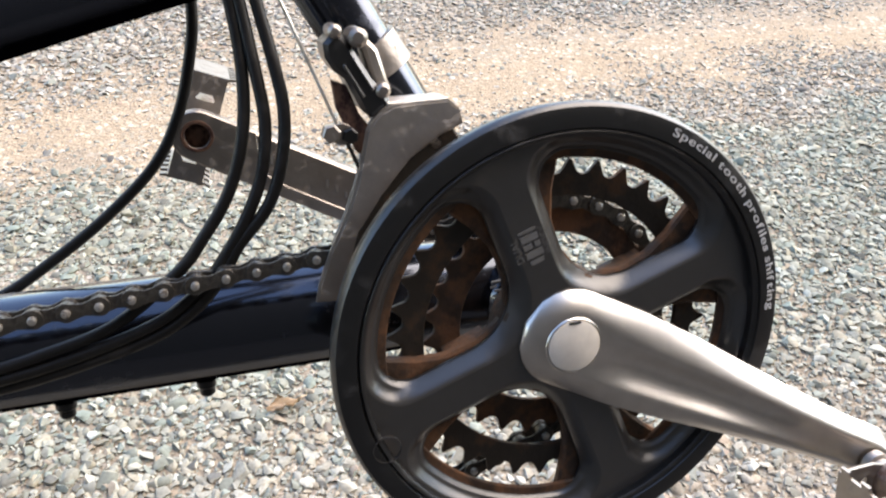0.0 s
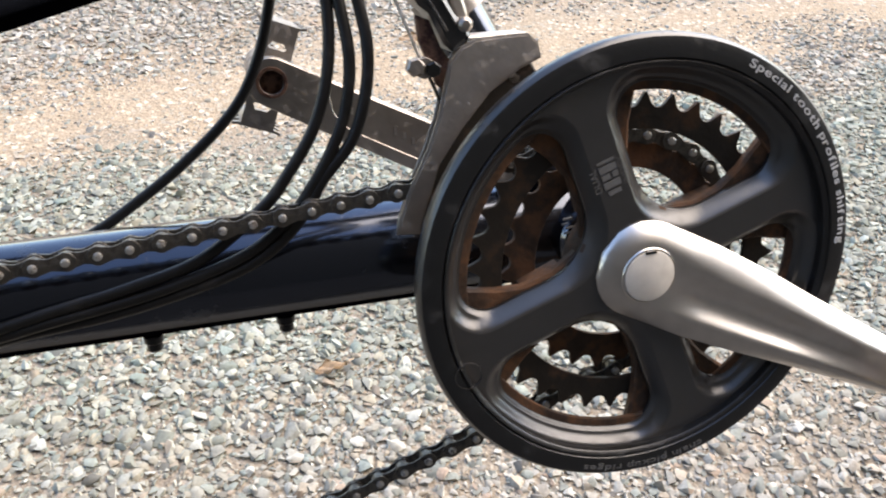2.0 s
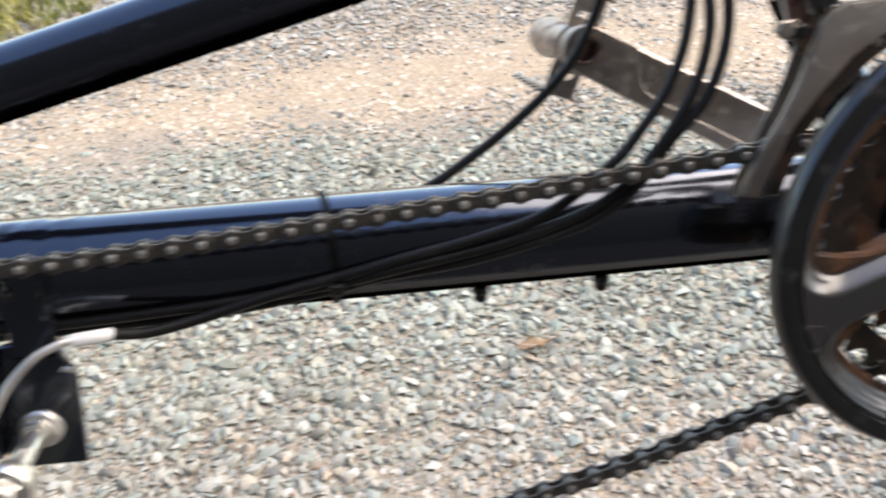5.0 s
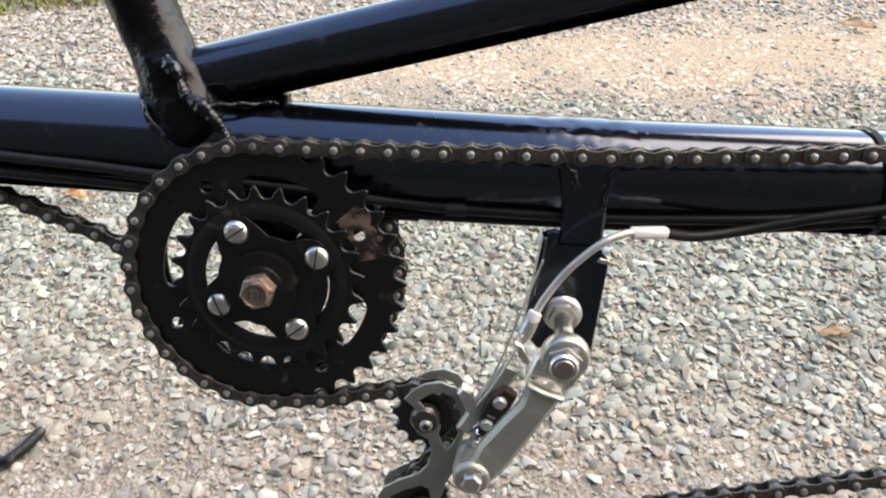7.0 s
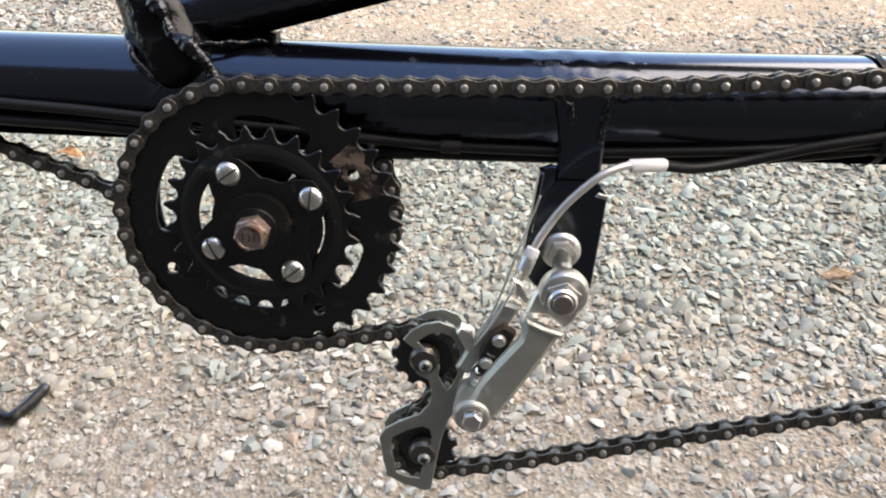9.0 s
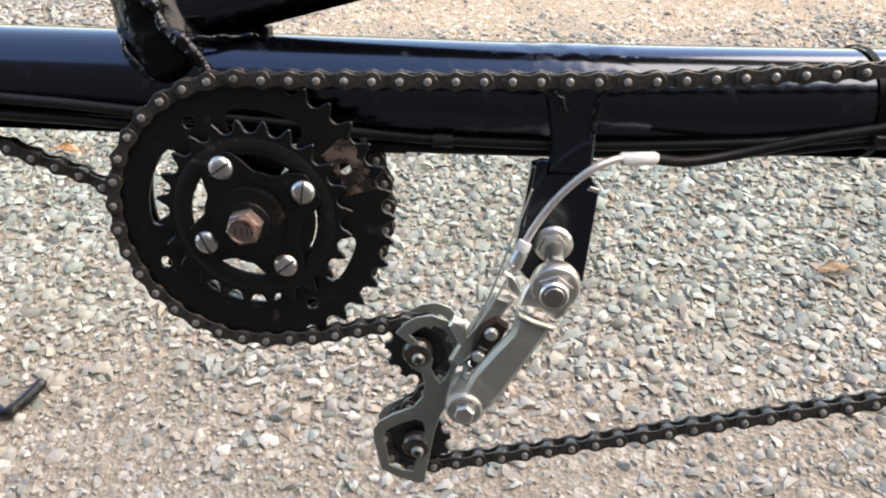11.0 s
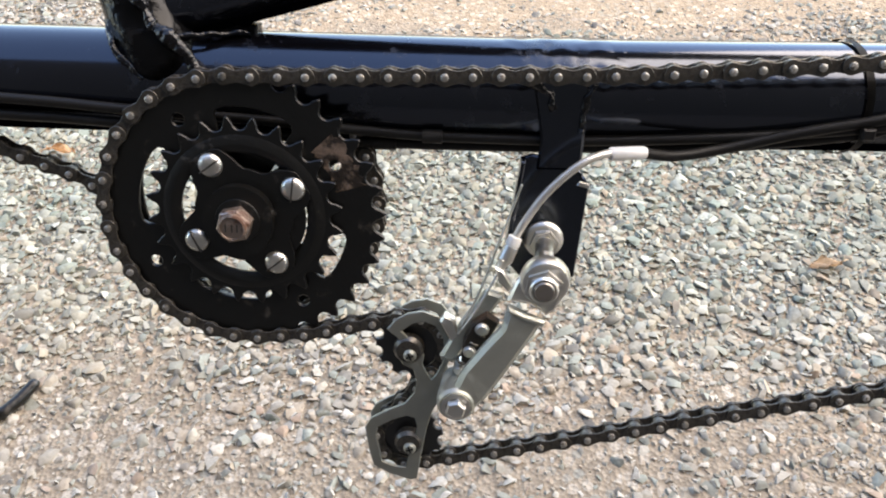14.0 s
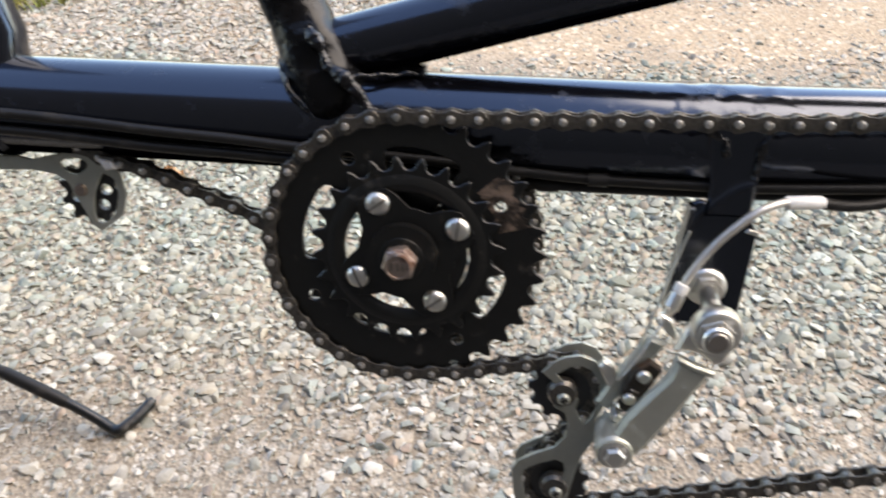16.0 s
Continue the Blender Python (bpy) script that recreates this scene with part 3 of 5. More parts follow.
    # seat post, its welds, and the gusset under the brace
    seat = part("seat_post", finish(rough_up(sweep(spline([(-0.032, 0.026, 0.060), (-0.040, 0.026, 0.075), (-0.050, 0.030, 0.094), (-0.060, 0.034, 0.117), (-0.087, TUBE_Y, 0.19), (-0.13, TUBE_Y, 0.30)], 5), [0.0130 + 0.0058 * min(1, i / 4) - 0.003 * min(1, max(0, (i - 6) / 8)) for i in range(26)], 48), 0.0021, 85)), DULLPAINT, bicycle)
    for pts, r in (([(-0.067, 0.027, 0.0885), (-0.060, 0.0165, 0.0795), (-0.053, 0.0125, 0.0720), (-0.045, 0.0110, 0.0640)], 0.0026),
                   ([(-0.046, 0.0145, 0.106), (-0.041, 0.0110, 0.098), (-0.0365, 0.0095, 0.090), (-0.029, 0.0085, 0.084), (-0.022, 0.0080, 0.077), (-0.0185, 0.0080, 0.0690)], 0.0038),
                   ([(-0.028, 0.0145, 0.0835), (-0.018, 0.018, 0.0835), (-0.006, 0.0235, 0.0835), (0.004, 0.026, 0.0835)], 0.0022)):
        part("weld_bead", finish(rough_up(bead(pts, r, rng), 0.0016, 120)), WELD, seat)
    part("gusset", plate([[(-0.030, 0.078), (0.006, 0.0805), (0.0065, 0.0865), (-0.030, 0.090)]], 0.031, 0.041, 0.001), DULLPAINT, seat)
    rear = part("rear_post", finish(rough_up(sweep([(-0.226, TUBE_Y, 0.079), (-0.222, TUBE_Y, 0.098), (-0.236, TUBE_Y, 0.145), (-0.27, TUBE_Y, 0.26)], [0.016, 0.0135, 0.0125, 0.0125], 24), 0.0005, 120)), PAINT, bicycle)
    part("collar", finish(rough_up(sweep([(-0.232, TUBE_Y, along(-0.232)), (-0.229, TUBE_Y, along(-0.229)), (-0.221, TUBE_Y, along(-0.221)), (-0.218, TUBE_Y, along(-0.218))], [0.0264, 0.0288, 0.0288, 0.0264], 48), 0.0008, 200)), PAINT, rear)


def build_guard():
    """The chain guard: rim, four arms with round-cornered windows between them."""
    def windows(outer, w, fil, rho):
        loops = []
        for k in range(4):
            a = radians(20 + 90 * k)
            u, v = Vector((math.cos(a), math.sin(a))), Vector((-math.sin(a), math.cos(a)))
            pts = [(w + fil - fil * math.cos(t), w + fil - fil * math.sin(t)) for t in np.linspace(0, math.pi / 2, 14)]
            # outer corner beside the first arm: touches the line v = w and the circle
            m = math.sqrt((outer - rho) ** 2 - (w + rho) ** 2)
            t1 = math.atan2(w + rho, m)
            pts += [((w + fil) * (1 - f) + m * f, w) for f in (0.25, 0.5, 0.75)]
            pts += [(m + rho * math.cos(t), w + rho + rho * math.sin(t)) for t in np.linspace(-math.pi / 2, t1, 12)]
            pts += [(outer * math.cos(t), outer * math.sin(t)) for t in np.linspace(t1, math.pi / 2 - t1, 20)[1:-1]]
            pts += [(w + rho + rho * math.sin(t), m + rho * math.cos(t)) for t in np.linspace(t1, -math.pi / 2, 12)]
            pts += [(w, (w + fil) * f + m * (1 - f)) for f in (0.25, 0.5, 0.75)]
            loops.append([(CX + p[0] * u.x + p[1] * v.x, CZ + p[0] * u.y + p[1] * v.y) for p in pts])
        return loops
    rim = turned([(0.0895, -0.0330), (0.0895, -0.0438), (0.0905, -0.0449), (0.0914, -0.0452), (0.0921, -0.0442), (0.0928, -0.0451), (0.0985, -0.0453), (0.1010, -0.0446), (0.1024, -0.0428), (0.1028, -0.0400), (0.1024, -0.0372), (0.1005, -0.0350), (0.0985, -0.0325), (0.0895, -0.0330)], CX, CZ, 128)
    guard = part("chain_guard", rim, GUARD, bicycle, "round black plastic chain guard with white lettering")
    # the face of the arms, then the slopes that fall from it to each window's edge
    face, deep, back = -0.0402, -0.0335, -0.0322
    faces, holes = windows(0.0894, 0.0066, 0.0275, 0.0160), windows(0.0822, 0.0130, 0.0262, 0.0125)
    body = bmesh.new()
    plate([circle(CX, CZ, 0.0899, 120)] + faces, face, face + 0.0030, 0, body)
    plate([circle(CX, CZ, 0.0893, 120)] + holes, deep - 0.0002, back, 0, body)
    part("spider", body, GUARD_IN, guard, "four-armed grey-black plastic spider")
    for k in range(4):
        bm = bmesh.new()
        rows = []
        for t, h in ((0, 0), (0.05, 0.012), (0.12, 0.06), (0.20, 0.14), (0.30, 0.27), (0.42, 0.43), (0.54, 0.57), (0.62, 0.63), (0.70, 0.665), (0.77, 0.72), (0.84, 0.84), (0.92, 0.95), (1.0, 1.0), (1.0, 1.14)):
            # towards the rim the slope has a step, along the arms it is one round fall
            hs = [h if 21 < i < 55 or h > 1 else t ** 1.4 for i in range(len(holes[k]))]
            rows.append([bm.verts.new((p[0] + (q[0] - p[0]) * t, face + (deep - face) * e, p[1] + (q[1] - p[1]) * t)) for p, q, e in zip(faces[k], holes[k], hs)])
        for r0, r1 in zip(rows, rows[1:]):
            for i in range(len(r0)):
                bm.faces.new((r0[i], r0[(i + 1) % len(r0)], r1[(i + 1) % len(r0)], r1[i]))
        for f in bm.faces:
            f.normal_update()
        if sum(f.normal.y for f in bm.faces) > 0:
            bmesh.ops.reverse_faces(bm, faces=bm.faces)
        part("window_slope", smooth(bm), GUARD_IN, guard)
    return guard


def letters(text, radius, centre_deg, size, y, wide, parent, material, name):
    """Lettering bent clockwise round the pedal axle, its foot to the axle, with Blender's own font; wide stretches it."""
    cur = bpy.data.curves.new("glyph", "FONT")
    cur.size, cur.offset = size, size * 0.014
    ob = bpy.data.objects.new("glyph", cur)
    scene.collection.objects.link(ob)
    advance, glyphs = 0.0, []
    for ch in text:
        if ch == " ":
            advance += size * 0.30 * wide
            continue
        cur.body = ch
        bpy.context.view_layer.update()
        me = bpy.data.meshes.new_from_object(ob.evaluated_get(bpy.context.evaluated_depsgraph_get()))
        xs = [v.co.x for v in me.vertices]
        w = (max(xs) - min(xs)) * wide
        glyphs.append((me, min(xs), advance + w / 2, w))
        advance += w + size * 0.18
    for me, x0, mid, w in glyphs:
        bm = bmesh.new()
        a = radians(centre_deg) - (mid - advance / 2) / radius
        up = Vector((math.cos(a), 0, math.sin(a)))
        right = Vector((math.sin(a), 0, -math.cos(a)))
        base = Vector((CX, y, CZ)) + up * (radius - size * 0.3)
        vs = [bm.verts.new(base + right * ((v.co.x - x0) * wide - w / 2) + up * v.co.y) for v in me.vertices]
        for p in me.polygons:
            bm.faces.new([vs[i] for i in p.vertices])
        ext = bmesh.ops.extrude_face_region(bm, geom=bm.faces[:])
        bmesh.ops.translate(bm, verts=[v for v in ext["geom"] if isinstance(v, bmesh.types.BMVert)], vec=(0, 0.0006, 0))
        bmesh.ops.recalc_face_normals(bm, faces=bm.faces)
        part(name, bm, material, parent)
        bpy.data.meshes.remove(me)
    bpy.data.objects.remove(ob)
    bpy.data.curves.remove(cur)


def straight_word(text, centre, right, up, size, parent):
    """A short printed word on the guard, with Blender's own font."""
    cur = bpy.data.curves.new("word", "FONT")
    cur.size, cur.body, cur.align_x, cur.align_y = size, text, "CENTER", "CENTER"
    ob = bpy.data.objects.new("word", cur)
    scene.collection.objects.link(ob)
    bpy.context.view_layer.update()
    me = bpy.data.meshes.new_from_object(ob.evaluated_get(bpy.context.evaluated_depsgraph_get()))
    bm = bmesh.new()
    vs = [bm.verts.new(centre + right * v.co.x - up * v.co.y) for v in me.vertices]
    for p in me.polygons:
        bm.faces.new([vs[i] for i in p.vertices])
    part("printed_word", bm, GREYPRINT, parent)
    bpy.data.objects.remove(ob)
    bpy.data.meshes.remove(me)
    bpy.data.curves.remove(cur)


def build_crankset():
    guard = build_guard()
    letters("Special tooth profiles shifting", 0.0975, 32, 0.0049, -0.0454, 1.62, guard, WHITE, "letter")
    letters("chain pickup ridges", 0.0980, 271, 0.0047, -0.0454, 1.55, guard, GREYPRINT, "letter")
    # the printed mark on the arm and the round moulding ring
    mark = bmesh.new()
    a = radians(110)
    up, side = Vector((math.cos(a), 0, math.sin(a))), Vector((-math.sin(a), 0, math.cos(a)))
    for r, off, wdt, h in ((0.0405, 0.0, 0.0020, 0.0060), (0.0442, 0.0, 0.0030, 0.0078), (0.0480, 0.0018, 0.0024, 0.0040), (0.0480, -0.0026, 0.0024, 0.0026), (0.0516, 0.0, 0.0030, 0.0078), (0.0548, 0.0, 0.0012, 0.0078)):
        c = Vector((CX, 0, CZ)) + up * r + side * off
        plate([[((c + side * i * h / 2 + up * j * wdt / 2).x, (c + side * i * h / 2 + up * j * wdt / 2).z) for i, j in ((-1, -1), (1, -1), (1, 1), (-1, 1))]], -0.0405, -0.0400, 0, mark)
    part("printed_mark", mark, GREYPRINT, guard)
    for word, off in (("DUAL", 0.0066), ("INDEX", -0.0064)):
        straight_word(word, Vector((CX, -0.0405, CZ)) + up * 0.0482 + side * off, up, -side, 0.0044, guard)
    cm = (CX + 0.0897 * math.cos(radians(203)), CZ + 0.0897 * math.sin(radians(203)))
    part("moulded_ring", plate([circle(*cm, 0.0062, 36), circle(*cm, 0.0058, 36)], -0.0455, -0.0440), GUARD_IN, guard)
    # three toothed rings on a rusty carrier
    big = part("outer_chainring", plate([gear(46, 0.0875, 0.0925, CX, CZ, 0, 62), circle(CX, CZ, 0.0785, 80)], -0.0335, -0.0312, 0.0004), RUST, bicycle, "large rusty steel chainring")
    mid = part("middle_chainring", plate([gear(36, 0.0702, 0.0765, CX, CZ, radians(5), 58), circle(CX, CZ, 0.0605, 80)], -0.0262, -0.0240, 0.0003), RINGS, bicycle, "dark steel chainring with worn teeth")
    small = part("inner_chainring", plate([gear(28, 0.0532, 0.0592, CX, CZ, radians(3), 62), circle(CX, CZ, 0.0415, 60)], -0.0172, -0.0150, 0.0003), RUST, bicycle, "small rusty steel chainring")
    for k in range(4):
        a = radians(20 + 90 * k)
        u, v = Vector((math.cos(a), math.sin(a))), Vector((-math.sin(a), math.cos(a)))
        pts = [(0.020, -0.0190), (0.036, -0.0140), (0.050, -0.0145), (0.062, -0.019), (0.074, -0.026), (0.082, -0.031), (0.082, 0.031), (0.074, 0.026), (0.062, 0.019), (0.050, 0.0145), (0.036, 0.0140), (0.020, 0.0190)]
        part("carrier_arm", plate([[(CX + p * u.x + q * v.x, CZ + p * u.y + q * v.y) for p, q in pts]], -0.0310, -0.0255, 0.0012), RUST, big, "rust-brown carrier arm")
        c2 = [(CX + p * u.x + q * v.x, CZ + p * u.y + q * v.y) for p, q in ((0.030, -0.013), (0.0500, -0.012), (0.0500, 0.012), (0.030, 0.013))]
        part("carrier_foot", plate([c2], -0.0255, -0.0165, 0.001), RUST, small)
        for rr in (0.066,):
            part("rivet", turned([(0, -0.0330), (0.0035, -0.0328), (0.0045, -0.0312), (0.0045, -0.0230), (0, -0.0230)], CX + rr * u.x, CZ + rr * u.y, 16), RUST, big)
    part("carrier_hub", plate([circle(CX, CZ, 0.0290, 48), circle(CX, CZ, 0.0135, 32)], -0.0350, -0.0180, 0.001), RUST, big)
    # right crank arm, drawn out from a round boss to the pedal eye
    n = 40
    direction = math.atan2(-0.078, 0.1455)
    u, v = Vector((math.cos(direction), 0, math.sin(direction))), Vector((-math.sin(direction), 0, math.cos(direction)))
    bm, rings, front_n, back_n = bmesh.new(), [], 40, 10
    seg = front_n + back_n
    for k in range(n + 1):
        s = -0.0226 + 0.2071 * (k / n) ** 1.15
        t = max(0.0, s) / 0.165
        half = float(np.interp(s, (0, 0.03, 0.06, 0.09, 0.12, 0.15, 0.18), (0.0226, 0.0224, 0.0203, 0.0172, 0.0146, 0.0124, 0.0122)))
        rise = float(np.interp(s, (-0.02, 0.06, 0.18), (0.0006, 0.0020, 0.0034)))
        if s < 0:
            half = math.sqrt(max(1e-7, 0.0226 ** 2 - s * s))
        if s > 0.174:
            half *= math.sqrt(max(0.02, 1 - ((s - 0.174) / 0.0105) ** 2))
        front = -0.0470 - 0.0155 * t ** 1.2
        deep = 0.0066 + 0.0022 * min(1, 2 * t)
        run = min(1.0, max(0.0, s / 0.045))
        run = run * run * (3 - 2 * run)
        flute = min(1.0, max(0.0, (s - 0.010) / 0.025)) * min(1.0, max(0.0, (0.140 - s) / 0.060))
        ring = []
        for j in range(seg):
            if j <= front_n:
                qn = math.cos(math.pi * j / front_n)
                q = qn * half
                # a round boss runs out into a broad rounded shoulder above and a narrow lip below, hollow between
                r = math.copysign(min(1.0, math.hypot(s, q) / 0.0226), qn) if s < 0 else qn
                start = 0.56 - 0.18 * run
                upper = (deep - 0.0006) * max(0.0, (r - start) / (1 - start)) ** 1.45
                lower = (deep - 0.0006) * (1 - 0.45 * run) * max(0.0, (-r - 0.56) / 0.44) ** 1.6
                hollow = 0.0052 * flute * max(0.0, 1 - ((qn + 0.10) / 0.50) ** 2) ** 1.5
                y = front + upper + lower + hollow
            else:
                q = -math.cos(math.pi * (j - front_n) / back_n) * half
                y = front + deep
            ring.append(bm.verts.new(Vector((CX, y, CZ)) + u * s + v * (q + rise)))
        rings.append(ring)
    for a, b in zip(rings, rings[1:]):
        for j in range(seg):
            bm.faces.new((a[j], a[(j + 1) % seg], b[(j + 1) % seg], b[j]))
    bm.faces.new(rings[0][::-1])
    bm.faces.new(rings[-1])
    crank = part("crank_arm", smooth(bm), ALU, bicycle, "polished aluminium crank arm")
    bmesh_n = bmesh.new()
    bmesh_n.from_mesh(crank.data)
    bmesh.ops.recalc_face_normals(bmesh_n, faces=bmesh_n.faces)
    bmesh_n.to_mesh(crank.data)
    bmesh_n.free()
    part("dust_cap", turned([(0, -0.0480), (0.0110, -0.0480), (0.0117, -0.0476), (0.0119, -0.0462), (0.0119, -0.0430)], CX, CZ, 48), CAP, crank, "round light-grey plastic dust cap")
    part("cap_ring", turned([(0.0119, -0.0469), (0.0122, -0.0475), (0.0126, -0.0475), (0.0130, -0.0470), (0.0132, -0.0440)], CX, CZ, 48), ALU, crank)
    part("cap_slot", plate([[(CX - 0.0026, CZ + 0.0106), (CX + 0.0026, CZ + 0.0106), (CX + 0.0024, CZ + 0.0115), (CX - 0.0024, CZ + 0.0115)]], -0.0483, -0.0472), BLACKRING, crank)
    return crank


def pedal(x, y, z, sign, tilt, label, wide=0.022, tall=0.012):
    """A caged pedal: spindle, body and two folded sheet-metal plates; sign is the side it points to."""
    spin = turned([(0, y), (0.0072, y), (0.0072, y + sign * 0.004), (0.0055, y + sign * 0.005), (0.0055, y + sign * 0.085), (0, y + sign * 0.085)], x, z, 24)
    ped = part("pedal", spin, ALUDULL, bicycle, label)
    barrel = turned([(0.0055, y + sign * 0.012), (0.0115, y + sign * 0.013), (0.0125, y + sign * 0.018), (0.0105, y + sign * 0.04), (0.0125, y + sign * 0.07), (0.0115, y + sign * 0.08), (0.004, y + sign * 0.081)], x, z, 24)
    part("barrel", barrel, RUSTBOLT, ped)
    c, s = math.cos(radians(tilt)), math.sin(radians(tilt))
    R = lambda p, q: (x + p * c - q * s, z + p * s + q * c)
    for side in (-1, 1):
        # folded plate: a long toothed strip with a window, and end tabs to the spindle
        bm = bmesh.new()
        out = [R(side * (wide - 0.0015), -tall), R(side * wide, -tall), R(side * wide, tall), R(side * (wide - 0.0015), tall)]
        plate([out], y + sign * 0.012, y + sign * 0.080, 0, bm)
        for k in range(6):
            yy = y + sign * (0.014 + 0.012 * k)
            plate([[R(side * (wide - 0.0015), tall - 0.0005), R(side * wide, tall - 0.0005), R(side * (wide + 0.001), tall + 0.0035), R(side * (wide - 0.0005), tall + 0.0035)]], yy, yy + sign * 0.005, 0, bm)
            plate([[R(side * (wide - 0.0015), 0.0005 - tall), R(side * wide, 0.0005 - tall), R(side * (wide + 0.001), -tall - 0.0035), R(side * (wide - 0.0005), -tall - 0.0035)]], yy, yy + sign * 0.005, 0, bm)
        part("cage_plate", bm, ALUDULL, ped)
        w0 = tall * 0.92
        window = [R(side * 0.0152, -0.0042), R(side * 0.0162, -0.0050), R(side * 0.0190, -0.0032), R(side * 0.0190, 0.0032), R(side * 0.0162, 0.0050), R(side * 0.0152, 0.0042)]
        tab = plate([[R(side * 0.005, -w0 * 0.8), R(side * 0.012, -w0), R(side * (wide - 0.0005), -w0), R(side * (wide - 0.0005), w0), R(side * 0.012, w0), R(side * 0.005, w0 * 0.8)], window], y + sign * 0.0115, y + sign * 0.0130)
        part("cage_tab", tab, ALUDULL, ped)
    return ped


def build_left_crank():
    direction = math.atan2(0.078, -0.1455)
    u, v = Vector((math.cos(direction), math.sin(direction))), Vector((math.sin(direction), -math.cos(direction)))
    P = lambda s, q: (CX + s * u.x + q * v.x, CZ + s * u.y + q * v.y)
    edge = [P(-0.016, -0.012), P(0.0, -0.0165), P(0.03, -0.0155), P(0.165, -0.0128)]
    eye = [P(0.165 + 0.0128 * math.sin(t), -0.0128 * math.cos(t)) for t in np.linspace(0, math.pi, 14)]
    edge2 = [P(0.165, 0.0128), P(0.03, 0.0155), P(0.0, 0.0165), P(-0.016, 0.012)]
    arm = part("left_crank_arm", plate([edge + eye[1:-1] + edge2, circle(*P(0.165, 0), 0.0062, 24)], 0.0900, 0.1005, 0.0020), ALUDULL, bicycle, "dull aluminium crank arm with a rusty pedal eye")
    lip = [P(0.020, -0.0152), P(0.150, -0.0131)] + [P(0.165 + 0.0127 * math.sin(t), -0.0127 * math.cos(t)) for t in np.linspace(0, math.pi, 14)] + [P(0.150, 0.0129), P(0.139, 0.0131), P(0.135, 0.006), P(0.130, -0.001), P(0.124, -0.0056), P(0.114, -0.0070), P(0.020, -0.0078)]
    part("raised_lip", plate([lip, circle(*P(0.165, 0), 0.0063, 24)], 0.0893, 0.0905, 0.0004), ALUDULL, arm)
    part("spindle_end", turned([(0, 0.0925), (0.0040, 0.0925), (0.0064, 0.0935), (0.0064, 0.099)], *P(0.165, 0), 20), COPPER, arm, "rusty threaded pedal eye")
    part("eye_rim", turned([(0.0062, 0.0905), (0.0066, 0.0886), (0.0080, 0.0886), (0.0084, 0.0900)], *P(0.165, 0), 28), COPPER, arm)
    for s, q, w in ((0.128, 0.005, 0.007), (0.122, 0.004, 0.005), (0.096, 0.004, 0.007), (0.090, 0.003, 0.005), (0.084, 0.002, 0.005)):
        bars = bmesh.new()
        plate([[P(s, q), P(s - w * 0.3, q - w * 0.6), P(s - w * 0.3 - 0.0012, q - w * 0.55), P(s - 0.0012, q + 0.0005)]], 0.0897, 0.0904, 0, bars)
        part("stamped_mark", bars, ALU, arm)
    pedal(*(lambda p: (p[0], 0.1005, p[1]))(P(0.165, 0)), 1, 69, "silver sheet-metal cage pedal", 0.0295, 0.0098)
    pedal(CX + 0.1508, -0.0640, CZ - 0.0809, -1, 2, "silver sheet-metal cage pedal", 0.031)


